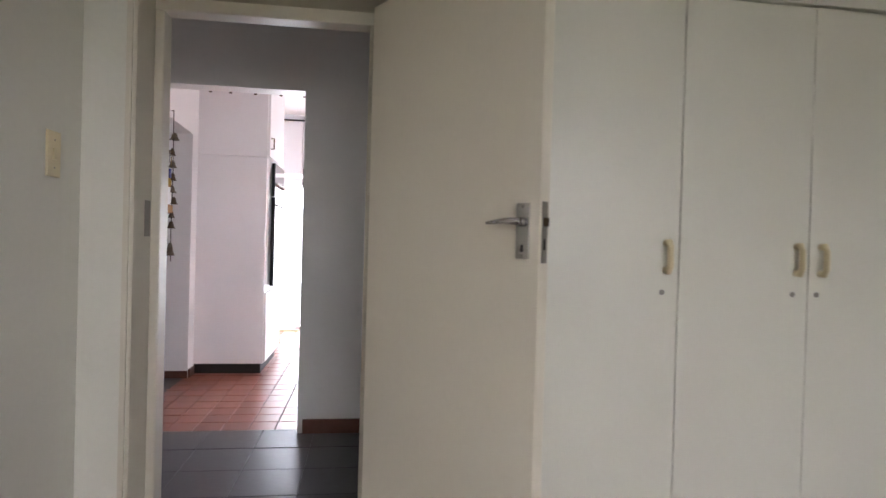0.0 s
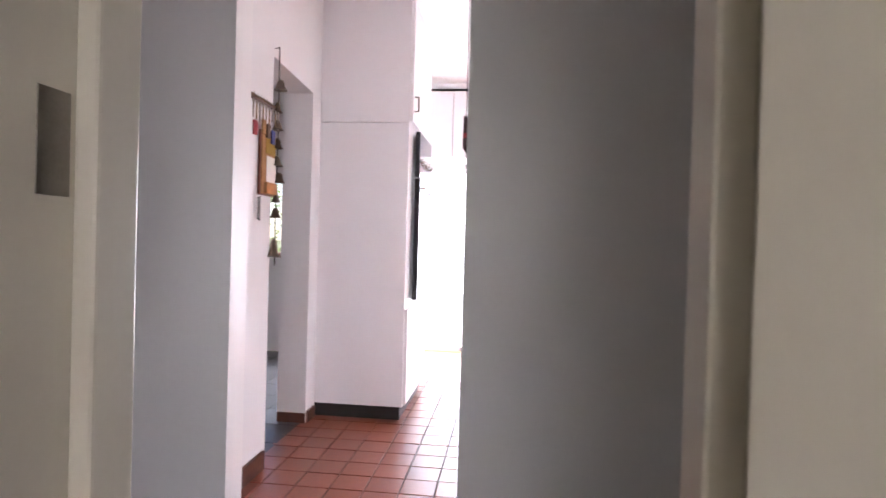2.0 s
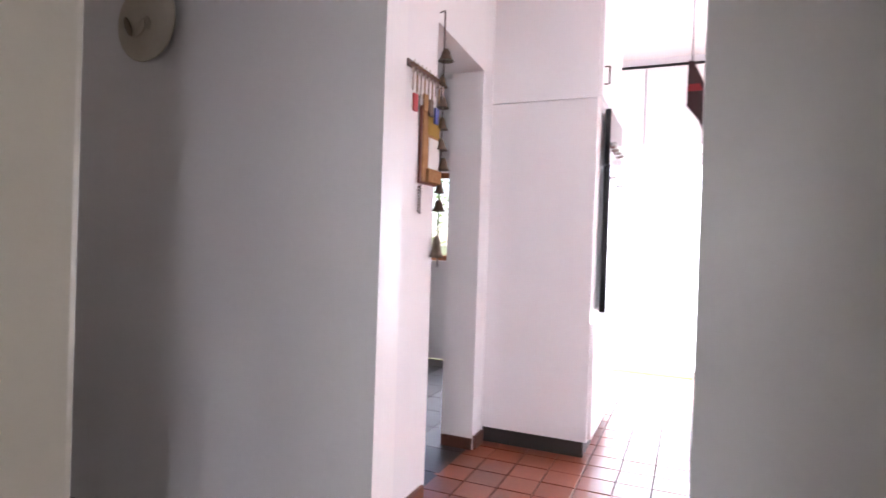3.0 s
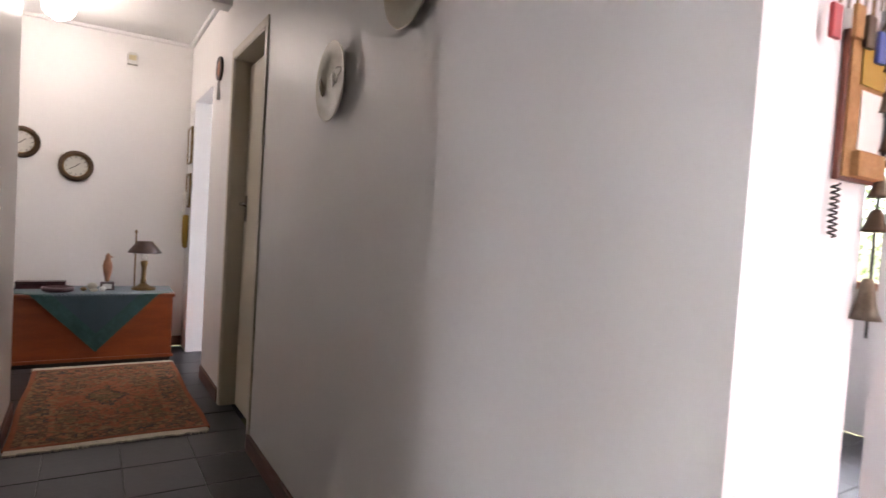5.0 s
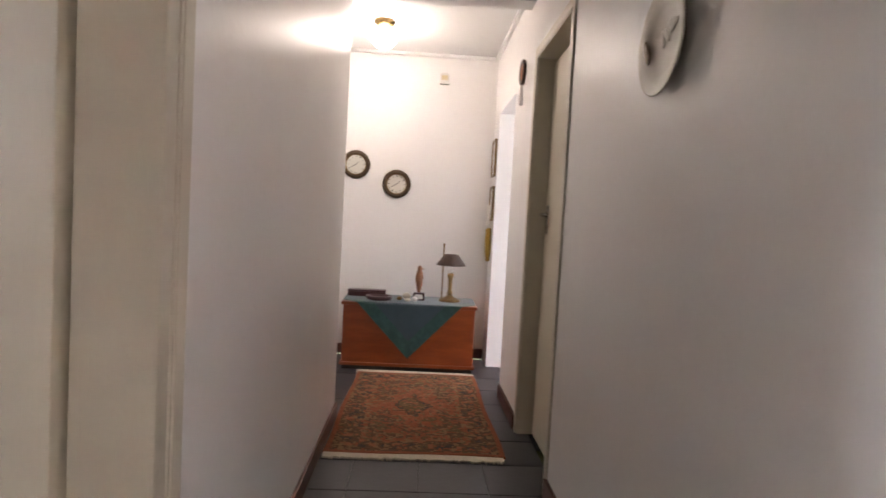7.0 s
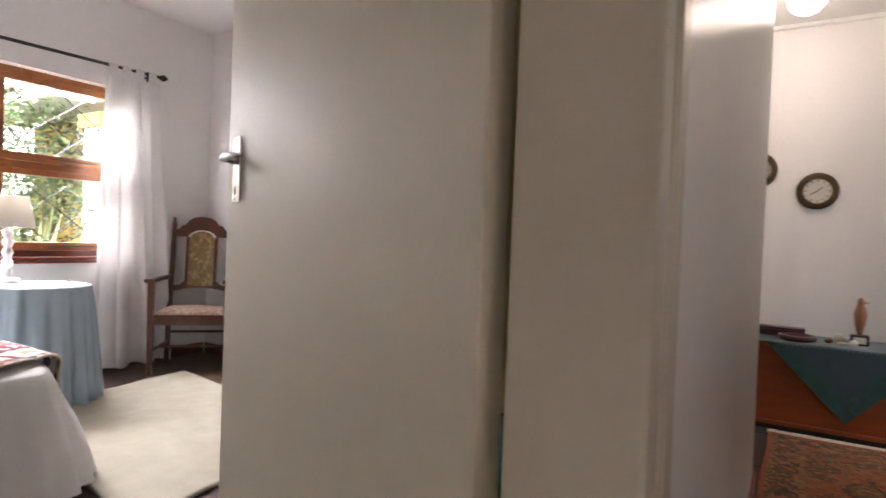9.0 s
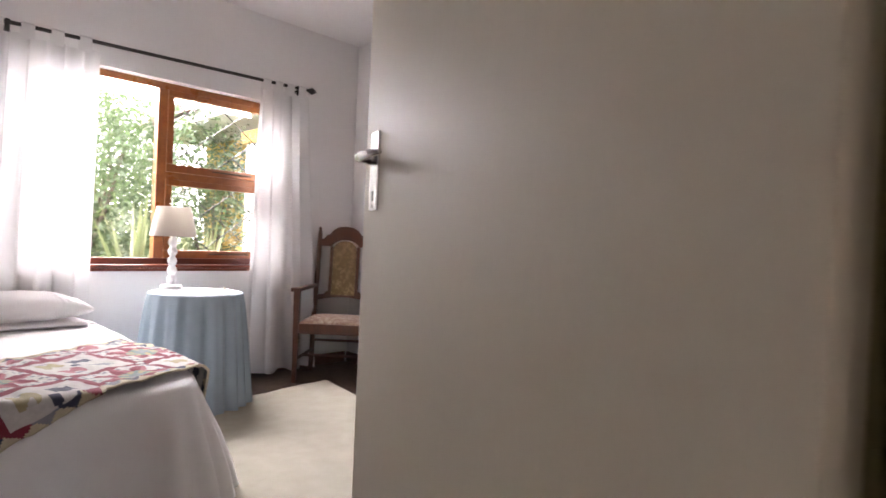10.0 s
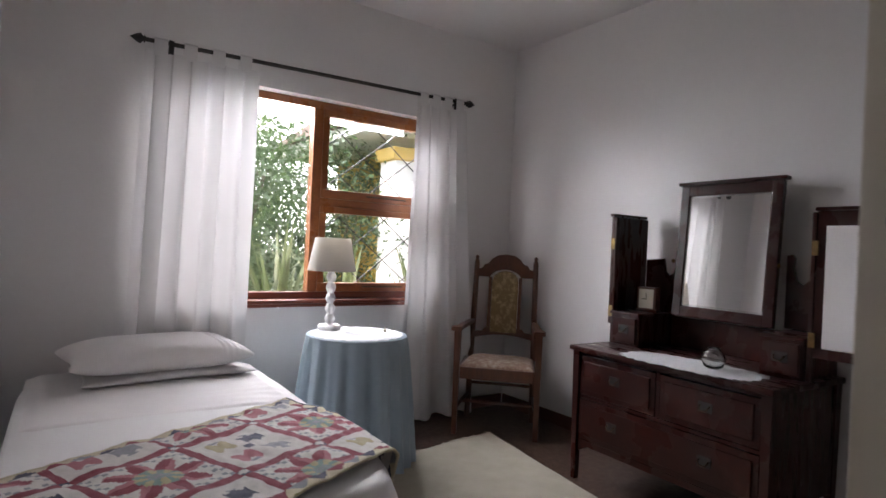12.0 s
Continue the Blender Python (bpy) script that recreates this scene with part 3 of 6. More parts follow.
def tapered_leg(x, y, z0, z1, w0, w1):
    """Square leg, w0 wide at the foot and w1 at the top."""
    bm = bmesh.new()
    vs = []
    for z, w in ((z0, w0), (z0 + (z1 - z0) * 0.25, w0 * 1.15), (z1, w1)):
        vs.append([bm.verts.new((x + sx * w / 2, y + sy * w / 2, z)) for sx, sy in ((-1, -1), (1, -1), (1, 1), (-1, 1))])
    bm.faces.new(vs[0][::-1])
    bm.faces.new(vs[-1])
    for a, b in zip(vs, vs[1:]):
        for i in range(4):
            j = (i + 1) % 4
            bm.faces.new((a[i], a[j], b[j], b[i]))
    return bm


# ---- bedroom one: built-in cupboards and switch ----
def cupboard_handle(parent, x, y, z):
    part("handle", tube([(x, y, z - 0.045), (x, y - 0.018, z - 0.047), (x, y - 0.027, z - 0.03), (x, y - 0.028, z), (x, y - 0.027, z + 0.03), (x, y - 0.018, z + 0.047), (x, y, z + 0.045)],
                        [0.012, 0.012, 0.011, 0.010, 0.011, 0.012, 0.012], 10), IVORY, parent, "ivory plastic pull handle", True)


cup = thing("built_in_cupboard", "cream painted built-in wardrobe with tall flush doors", "cupboard", (0, 0, 0))
part("carcass", box(0.93, 3.99, -1.715, -1.325, 0.0, 2.69), CUPBOARD, cup)
part("plinth", box(0.93, 3.99, -1.722, -1.716, 0.0, 0.09), CUPBOARD, cup)
edges = [0.935, 1.398, 1.866, 2.334, 2.802, 3.27, 3.985]
for k in range(6):
    d = part("door", box(edges[k] + 0.002, edges[k + 1] - 0.002, -1.740, -1.7165, 0.10, 1.985, 0.003), CUPBOARD, cup)
    hx = edges[k + 1] - 0.045 if k in (0, 1, 3, 5) else edges[k] + 0.045
    cupboard_handle(d, hx, -1.740, 1.137)
    part("keyhole_plate", lathe([(0.009, 0.0), (0.009, -0.002)], 12, (hx - 0.012, -1.740, 1.02), "y"), STEEL_DULL, d, "small steel keyhole plate")
    part("top_door", box(edges[k] + 0.002, edges[k + 1] - 0.002, -1.740, -1.7165, 1.999, 2.66, 0.003), CUPBOARD, cup)


def light_switch(name, x, y, z, label, w=0.048, h=0.118):
    sw = thing(name, label, "light switch", (x, y, z))
    part("plate", box(-w / 2, w / 2, -0.008, 0, -h / 2, h / 2, 0.003), IVORY, sw)
    part("rocker", box(-0.011, 0.011, -0.013, -0.0075, -0.018, 0.018, 0.002), IVORY, sw)
    for dz in (-0.042, 0.042):
        part("screw", lathe([(0.003, -0.001), (0.003, 0.0005)], 8, (0, -0.0085, dz), "y"), STEEL_DULL, sw)
    return sw


light_switch("light_switch", 0, 0, 0, "ivory plastic light switch on the cream wall", 0.075, 0.14).matrix_world = pose(-0.5798, -1.60, 1.40, 0, 0, 90)

# ---- kitchen ----
tall = thing("tall_cupboard", "tall white kitchen cupboard beside the doorway", "cupboard")
part("lower_side", box(-1.045, -0.475, 1.556, 2.36, 0.085, 1.846, 0.002), WHITE_BOARD, tall)
part("upper_side", box(-1.045, -0.475, 1.556, 2.36, 1.850, 2.615, 0.002), WHITE_BOARD, tall)
part("plinth", box(-1.045, -0.495, 1.575, 2.35, 0.0, 0.0845), DARK_VOID, tall, "dark recessed plinth")
part("upper_door", box(-0.4745, -0.455, 1.57, 2.35, 1.86, 2.60, 0.002), WHITE_BOARD, tall)
part("lower_door", box(-0.4745, -0.455, 1.57, 2.35, 0.10, 0.69, 0.002), WHITE_BOARD, tall)
part("handle", tube([(-0.455, 1.62, 1.93), (-0.43, 1.62, 1.93), (-0.43, 1.62, 2.02), (-0.455, 1.62, 2.02)], 0.006, 8), BRONZE, tall)
oven = thing("wall_oven", "black glass wall oven set in a white cupboard", "oven", (-0.4548, 1.96, 0.72))
part("door", box(0.0, 0.035, -0.27, 0.27, 0.02, 0.80, 0.006), BLACK_GLASS, oven)
part("control_panel", box(0.0, 0.030, -0.27, 0.27, 0.81, 1.10, 0.004), BLACK_GLASS, oven)
part("handle", tube([(0.03, -0.22, 0.74), (0.062, -0.22, 0.74), (0.062, 0.22, 0.74), (0.03, 0.22, 0.74)], 0.008, 8), CHROME, oven, "chrome bar handle")
for kz, ky in ((0.92, -0.18), (0.92, -0.06), (0.92, 0.06), (0.92, 0.18)):
    part("knob", lathe([(0.018, 0.0), (0.017, 0.022), (0.012, 0.026)], 14, (0.03, ky, kz), "x"), CHROME, oven)


def wall_unit(x0, x1, side):
    u = thing("wall_cupboard", "white kitchen wall cupboard with small dull handles", "cupboard", group="kitchen wall cupboards")
    part("body", box(x0 + 0.002, x1 - 0.002, 3.47, 3.898, 1.92, 2.55), WHITE_BOARD, u)
    d = part("door", box(x0 + 0.004, x1 - 0.004, 3.45, 3.4695, 1.925, 2.545, 0.002), WHITE_BOARD, u)
    hx = x1 - 0.05 if side else x0 + 0.05
    part("handle", box(hx - 0.03, hx + 0.03, 3.435, 3.4495, 1.99, 2.03, 0.004), STEEL_DULL, d, "small dull metal handle")
    return u


def base_unit(x0, x1, side):
    u = thing("base_cupboard", "white kitchen base cupboard under the worktop", "cupboard", group="kitchen base cupboards")
    part("body", box(x0 + 0.002, x1 - 0.002, 3.32, 3.898, 0.10, 0.865), WHITE_BOARD, u)
    part("plinth", box(x0 + 0.002, x1 - 0.002, 3.36, 3.88, 0.0, 0.0995), DARK_VOID, u)
    part("drawer", box(x0 + 0.004, x1 - 0.004, 3.30, 3.3195, 0.70, 0.86, 0.002), WHITE_BOARD, u)
    d = part("door", box(x0 + 0.004, x1 - 0.004, 3.30, 3.3195, 0.11, 0.69, 0.002), WHITE_BOARD, u)
    part("handle", box((x0 + x1) / 2 - 0.035, (x0 + x1) / 2 + 0.035, 3.285, 3.2995, 0.765, 0.79, 0.004), STEEL_DULL, d)
    return u


for k in range(6):
    wall_unit(-0.99 + 0.595 * k, -0.99 + 0.595 * (k + 1), k % 2)
    if k > 3:
        base_unit(-0.99 + 0.595 * k, -0.99 + 0.595 * (k + 1), k % 2)
tagged(part("worktop", box(1.385, 2.59, 3.28, 3.899, 0.866, 0.905, 0.006), WHITE_BOARD), "white kitchen worktop on base cupboards", "worktop")
tagged(part("picture_rail", box(-0.998, 2.59, 3.44, 3.898, 2.556, 2.564, 0.002), IRON), "dark trim strip over the wall cupboards", "trim", kind="structure")
structure("bulkhead_kitchen", box(-0.998, 2.598, 3.46, 3.898, 2.5645, 2.6195), WHITE_BOARD, "white panel closing the cupboards to the ceiling", "bulkhead")
tray = thing("serving_tray", "low brown wooden tray on the worktop", "tray", (1.65, 3.5, 0.905))
part("base", box(-0.18, 0.18, -0.10, 0.10, 0.0, 0.012, 0.003), TERRACOTTA, tray)
for sx in (-1, 1):
    part("side", box(min(sx * 0.18, sx * 0.17), max(sx * 0.18, sx * 0.17), -0.10, 0.10, 0.0125, 0.04, 0.002), TERRACOTTA, tray)


def simple_window(name, x0, x1, y, z0, z1, mull, label, depth=0.05, material=None):
    m = material or WINDOW_WOOD
    w = thing(name, label, "window", kind="structure")
    fr = part("window_frame", box(x0, x1, y - depth / 2, y + depth / 2, z0, z0 + 0.05, 0.004), m, w)
    part("frame_head", box(x0, x1, y - depth / 2, y + depth / 2, z1 - 0.05, z1, 0.004), m, w)
    xs = [x0 + 0.025, *mull, x1 - 0.025]
    for x in xs:
        part("frame_post", box(x - 0.025, x + 0.025, y - depth / 2, y + depth / 2, z0 + 0.0505, z1 - 0.0505, 0.004), m, w)
    for a, b in zip(xs, xs[1:]):
        p = part("pane", box(a + 0.0255, b - 0.0255, y - 0.002, y + 0.002, z0 + 0.051, z1 - 0.051), GLASS, w)
        p.visible_shadow = False
    return w


simple_window("window_2", -0.698, 0.898, 3.97, 0.002, 1.878, (0.1,), "white-framed glazed garden door reaching the kitchen floor", material=WHITE_BOARD)
simple_window("window_3", -2.598, -1.402, 3.57, 0.922, 1.748, (-2.0,), "brown timber window in the scullery")
# Unseen screen, added so that light reaches the lobby opening.
simple_window("window_4", -5.198, -4.202, 2.37, 0.302, 2.048, (-4.7,), "timber framed glazed screen, unseen, added to light the entrance")
# Unseen window; its place and size are chosen for the light it gives.
simple_window("window_5", -0.298, 2.498, -5.33, 1.252, 1.948, (1.1,), "timber framed bedroom window, unseen, added to light the room")
# Unseen side window, added as a way in for the sun.
w6 = simple_window("window_6", 0.902, 3.198, 0.0, 0.502, 2.148, (2.05,), "wide white-framed window, unseen, added to let sun into the kitchen", material=WHITE_BOARD)
w6.matrix_world = Matrix.Translation((2.68, 0, 0)) @ Matrix.Rotation(radians(90), 4, "Z")

# keys, cork board, bells on the kitchen wall
rack = thing("key_rack", "brown key rack crowded with hanging keys and tags", "key rack", (-0.998, 0.60, 1.74))
part("rail", box(0.0, 0.014, -0.16, 0.15, -0.012, 0.012, 0.003), OAK, rack, "dark brown wooden rail")
rng = random.Random(5)
for k in range(9):
    y = -0.145 + k * 0.034
    part("hook", tube([(0.012, y, 0.0), (0.03, y, -0.004), (0.03, y, 0.008)], 0.002, 6), BRASS, rack)
    ln = rng.uniform(0.05, 0.085)
    key = part("key", lathe([(0.011, 0.0), (0.011, 0.003)], 10, (0.026, y, -0.03), "x"), STEEL_DULL, rack)
    bm = box(0.025, 0.029, y - 0.004, y + 0.004, -0.03 - ln, -0.035, 0.001)
    part("key_shaft", bm, (STEEL_DULL, BRASS)[k % 2], key)
for y, dz, m, lab in ((-0.12, -0.14, RED_PAINT, "red key tag"), (0.075, -0.15, BLUE_PAINT, "blue key tag"), (-0.03, -0.12, CORKBOARD, "brown key tag"), (0.02, -0.13, BRONZE, "dark key fob")):
    part("key_tag", box(0.021, 0.031, y - 0.018, y + 0.018, dz - 0.035, dz + 0.03, 0.004), m, rack, lab)
cork = thing("notice_board", "small cork notice board with pinned papers", "notice board", (-0.998, 0.655, 1.46))
part("board", box(0.0, 0.012, -0.085, 0.085, -0.15, 0.15, 0.003), SILL_WOOD, cork)
part("cork", box(0.0125, 0.018, -0.078, 0.075, -0.143, 0.143, 0.002), CORKBOARD, cork)
part("paper", box(0.0185, 0.020, -0.03, 0.073, -0.085, 0.035), PAPER, cork, "pinned white paper")
part("card", box(0.0185, 0.021, -0.04, 0.07, 0.045, 0.135), YELLOW_CLOTH, cork, "tan card")
part("pocket", box(0.0185, 0.034, -0.05, 0.07, -0.142, -0.09, 0.003), CORKBOARD, cork)
coil = tagged(part("spiral_cord", tube([(-0.985 + 0.008 * math.cos(i * 1.3), 0.565 + 0.008 * math.sin(i * 1.3), 1.30 - 0.0024 * i) for i in range(46)], 0.0022, 5), IRON), "dark spiral cord hanging under the notice board", "cord")
light_switch("light_switch", 0, 0, 0, "white switch plate on the kitchen wall", 0.07, 0.115).matrix_world = pose(-0.998, 0.30, 1.38, 0, 0, 90)


def bell(parent, x, y, z, r, h, m):
    return part("bell", lathe([(r * 0.12, h), (r * 0.3, h * 0.98), (r * 0.5, h * 0.75), (r * 0.62, h * 0.4), (r * 0.8, h * 0.15), (r, 0.0), (r * 0.86, 0.004)], 14, (x, y, z)), m, parent, "", True)


chain = thing("bell_string", "string of small brass bells hanging in the doorway", "bell string", (-0.975, 0.735, 0.0))
part("cord", tube([(0.0, 0.0, 2.03), (0.003, 0.0, 1.6), (-0.003, 0.002, 1.2), (0.0, 0.0, 0.98)], 0.0035, 6), IRON, chain)
part("hook", tube([(-0.022, 0, 2.03), (0.0, 0, 2.035), (0.0, 0, 2.015)], 0.003, 6), IRON, chain)
for k, z in enumerate((1.83, 1.72, 1.635, 1.545, 1.46, 1.38, 1.285, 1.21, 1.02)):
    bell(chain, rng.uniform(-0.006, 0.012), rng.uniform(-0.006, 0.01), z, (0.034, 0.024, 0.03, 0.026, 0.033, 0.028, 0.024, 0.03, 0.032)[k], 0.05 if k != 8 else 0.09, (BELL_METAL, BRONZE)[k % 2])
for x in (-0.60, -0.48, -0.33, -0.175, -0.03):
    b = thing("small_bell", "small dark bell hanging under the lintel", "bell", (x, 0.225, 2.056), group="bells under the lintel")
    bell(b, 0, 0, 0.0, 0.011, 0.018, BRONZE)
    part("thread", tube([(0, 0, 0.02), (0, 0, 0.07), (0, -0.094, 0.075)], 0.0015, 5), IRON, b)
orn = thing("hanging_ornament", "red and brown painted wooden bird hanging ornament", "ornament", (0.02, 0.34, 1.45))
part("wing", extrude([(-0.06, 0.17), (-0.045, 0.16), (0.02, 0.02), (0.03, -0.06), (-0.005, -0.06), (-0.03, 0.0), (-0.062, 0.04)], -0.008, 0.008), DARK_RED, orn)
part("body", lathe([(0.006, -0.03), (0.022, -0.01), (0.03, 0.02), (0.024, 0.05), (0.01, 0.075)], 14, (0.02, 0.0, -0.02)), TERRACOTTA, orn, "terracotta coloured body", True)
part("stripe", extrude([(-0.058, 0.10), (-0.03, 0.10), (-0.02, 0.08), (-0.06, 0.08)], -0.0095, 0.0095), RED_PAINT, orn)
part("string", tube([(-0.05, 0, 0.16), (-0.05, 0, 1.165)], 0.002, 5), IRON, orn)

# ---- corridor: wall plates ----
def wall_plate(x, z, r, turn, label):
    p = thing("wall_plate", label, "plate", (x, -0.004, z), group="plates on the corridor wall")
    bm = lathe([(r * 0.45, 0.0), (r * 0.5, -0.006), (r * 0.62, -0.010), (r * 0.98, -0.024), (r, -0.028), (r * 0.97, -0.029), (r * 0.66, -0.018), (r * 0.58, -0.014), (0.004, -0.013)], 48, (0, 0, 0), "y")
    part("dish", bm, CERAMIC, p, "", True)
    for i in range(5):
        a = turn + i * 0.42
        rr = r * (0.22 + 0.05 * (i % 3))
        bm = lathe([(0.001, 0.0), (0.010, 0.012), (0.013, 0.028), (0.009, 0.044), (0.001, 0.055)], 8)
        bmesh.ops.transform(bm, matrix=Matrix.Translation((rr * math.cos(a), -0.0160, rr * math.sin(a))) @ Matrix.Rotation(a + 0.7, 4, "Y") @ Matrix.Diagonal((1, 0.20, 1, 1)), verts=bm.verts)
        part("relief_leaf", bm, CERAMIC, p, "", True)
    bm = lathe([(0.001, -0.02), (0.012, 0.0), (0.016, 0.03), (0.010, 0.055), (0.002, 0.075)], 10)
    bmesh.ops.transform(bm, matrix=Matrix.Translation((-r * 0.62, -0.022, -r * 0.18)) @ Matrix.Rotation(-0.5, 4, "Y") @ Matrix.Diagonal((1, 0.3, 1, 1)), verts=bm.verts)
    part("relief_fish", bm, CERAMIC_BROWN, p, "brown glazed fish relief", True)
    return p


wall_plate(-2.29, 1.626, 0.134, 0.4, "cream glazed plate with brown leaf relief on the wall")
wall_plate(-1.755, 1.805, 0.138, 2.1, "cream glazed plate with raised flower relief on the wall")

# ---- corridor end ----
chest = thing("blanket_chest", "orange-brown wooden blanket chest against the white wall", "chest", (-5.43, -0.635, 0.0))
part("plinth", box(-0.22, 0.222, -0.495, 0.495, 0.0, 0.03, 0.004), DARK_VOID, chest)
part("base_moulding", box(-0.23, 0.238, -0.515, 0.515, 0.0305, 0.055, 0.006), CHEST_WOOD, chest)
part("front_panel", box(0.205, 0.228, -0.500, 0.500, 0.0555, 0.490, 0.003), CHEST_WOOD, chest)
for s in (-1, 1):
    part("side_panel", box(-0.225, 0.2045, min(s * 0.478, s * 0.500), max(s * 0.478, s * 0.500), 0.0555, 0.490, 0.003), CHEST_WOOD, chest)
part("back_panel", box(-0.228, -0.2255, -0.500, 0.500, 0.0555, 0.490), CHEST_WOOD, chest)
part("lid", box(-0.235, 0.240, -0.515, 0.515, 0.4905, 0.516, 0.006), CHEST_WOOD, chest)


def cloth_place(u, v):
    # diamond cloth: its corner folds over the chest's front edge
    a, b = (u - 0.5) * 1.10, (v - 0.5) * 1.10
    px, py = (a + b) * 0.7071, (a - b) * 0.7071
    px = px * 0.92 - 0.045
    edge, top = 0.243, 0.519
    wob = 0.004 * math.sin(9 * py + 3 * px)
    if px > edge:
        return (-5.43 + edge + 0.006 + abs(wob), -0.635 + py * 0.86 + 0.0, top - (px - edge) * 0.98)
    if px < -0.235:
        return (-5.43 - 0.235 - 0.001, -0.635 + py * 0.86, top - (-0.235 - px))
    return (-5.43 + px, -0.635 + max(-0.512, min(0.512, py * 0.9)), top + 0.002 + 0.002 * math.sin(14 * px + 5 * py))


cl = part("table_cloth", sheet(52, 52, cloth_place), TEAL)
painted(cl, (TEAL_EDGE,), 52, 52, lambda u, v: 1 if min(u, v, 1 - u, 1 - v) < 0.095 else 0)
thick(cl, 0.003, 1.0)
tagged(cl, "dark teal cloth with green border draped over chest", "cloth")

lampx = thing("table_lamp", "brass column table lamp with dark bronze shade", "lamp", (-5.41, -0.325, 0.524))
part("base", lathe([(0.085, 0.0), (0.085, 0.012), (0.06, 0.022), (0.035, 0.034), (0.022, 0.05)], 24), BRASS, lampx, "stepped brass base", True)
part("column", lathe([(0.02, 0.05), (0.024, 0.07), (0.016, 0.085), (0.018, 0.17), (0.026, 0.20), (0.028, 0.215), (0.014, 0.225)], 16), BRASS, lampx, "", True)
part("glass_chimney", lathe([(0.015, 0.226), (0.02, 0.24), (0.02, 0.28), (0.015, 0.295)], 14), GLASS, lampx)
part("shade", lathe([(0.118, 0.285), (0.119, 0.288), (0.058, 0.368), (0.056, 0.372), (0.05, 0.372), (0.112, 0.286)], 24, (0, 0, 0), "z", True), LAMP_SHADE_DARK, lampx, "dark bronze flared shade", True)
part("side_rod", tube([(-0.02, -0.062, 0.015), (-0.02, -0.062, 0.43)], 0.006, 8), BRASS, lampx)
part("finial", lathe([(0.004, 0.43), (0.011, 0.44), (0.008, 0.452), (0.002, 0.46)], 10, (-0.02, -0.062, 0.0)), BRASS, lampx)
bird = thing("bird_carving", "carved wooden bird figure on a dark stand", "carving", (-5.39, -0.57, 0.524))
part("stand", box(-0.035, 0.035, -0.045, 0.045, 0.0, 0.06, 0.004), DARK_RED, bird, "dark block stand")
part("plaque", box(0.0355, 0.0375, -0.03, 0.03, 0.012, 0.048, 0.001), PAPER, bird, "pale plaque")
part("figure", lathe([(0.012, 0.0605), (0.018, 0.08), (0.028, 0.13), (0.034, 0.175), (0.028, 0.21), (0.018, 0.232), (0.02, 0.25), (0.012, 0.268), (0.003, 0.275)], 14), SKIN_BIRD, bird, "", True)
part("beak", lathe([(0.008, 0.0), (0.001, 0.025)], 8, (0.01, 0.012, 0.248), "y"), SKIN_BIRD, bird)
bx = thing("long_box", "dark red lacquered long box on the cloth", "box", (-5.50, -0.985, 0.524))
part("body", box(-0.05, 0.05, -0.15, 0.15, 0.0, 0.038, 0.004), DARK_RED, bx)
part("lid", box(-0.052, 0.052, -0.152, 0.152, 0.0385, 0.052, 0.004), DARK_RED, bx)
dish = tagged(part("round_dish", lathe([(0.07, 0.524), (0.098, 0.532), (0.10, 0.556), (0.088, 0.56), (0.085, 0.54), (0.02, 0.536)], 28, (-5.30, -0.875, 0.0)), DARK_RED, smooth=True), "dark red round lidded dish on the cloth", "dish")
for x, y, r, h, m, lab in ((-5.34, -0.72, 0.022, 0.028, BRASS, "small brass pot beside the carving"), (-5.42, -0.665, 0.034, 0.05, CERAMIC, "pale shell ornament on the teal cloth"), (-5.30, -0.655, 0.028, 0.02, CERAMIC, "small pale saucer on the cloth"), (-5.31, -0.60, 0.022, 0.035, PAPER, "small white box-like ornament on cloth")):
    tagged(part("small_ornament", lathe([(r * 0.6, 0.524), (r, 0.524 + h * 0.4), (r * 0.85, 0.524 + h * 0.8), (r * 0.3, 0.524 + h)], 16, (x, y, 0)), m, smooth=True), lab, "ornament")


def dial(y, z, r, label):
    d = thing("wall_dial", label, "dial", (-5.718, y, z), group="brass dials on the end wall")
    part("bezel", lathe([(r, 0.0), (r, 0.018), (r * 0.93, 0.030), (r * 0.78, 0.034), (r * 0.70, 0.026), (r * 0.70, 0.0005)], 40, (0, 0, 0), "x", True), BRONZE, d, "dark bronze rim", True)
    part("ring", lathe([(r * 0.72, 0.020), (r * 0.735, 0.031), (r * 0.69, 0.032), (r * 0.66, 0.0205)], 40, (0, 0, 0), "x", True), BRASS, d, "bright brass inner ring", True)
    part("face", lathe([(r * 0.68, 0.0125), (r * 0.68, 0.0185)], 40, (0, 0, 0), "x"), DIAL_FACE, d, "pale enamel face")
    for k in range(12):
        a = k * math.pi / 6
        bm = box(0.0188, 0.0198, -0.002, 0.002, r * 0.50, r * 0.62)
        bmesh.ops.rotate(bm, matrix=Matrix.Rotation(a, 3, "X"), verts=bm.verts)
        part("mark", bm, IRON, d)
    for a, ln in ((2.1, 0.42), (-0.8, 0.3)):
        bm = box(0.0202, 0.0212, -0.0025, 0.0025, -r * 0.08, r * ln)
        bmesh.ops.rotate(bm, matrix=Matrix.Rotation(a, 3, "X"), verts=bm.verts)
        part("pointer", bm, IRON, d)
    return d


dial(-1.145, 1.588, 0.118, "bronze-rimmed wall clock with pale face")
dial(-0.80, 1.445, 0.118, "bronze-rimmed wall barometer with pale face")
sens = thing("alarm_sensor", "small white motion sensor high on the wall", "sensor", (-5.718, -0.446, 2.335))
part("body", extrude([(-0.036, -0.045), (0.036, -0.045), (0.036, 0.03), (0.02, 0.045), (-0.02, 0.045), (-0.036, 0.03)], 0.0, 0.042, "yz"), PAPER, sens)
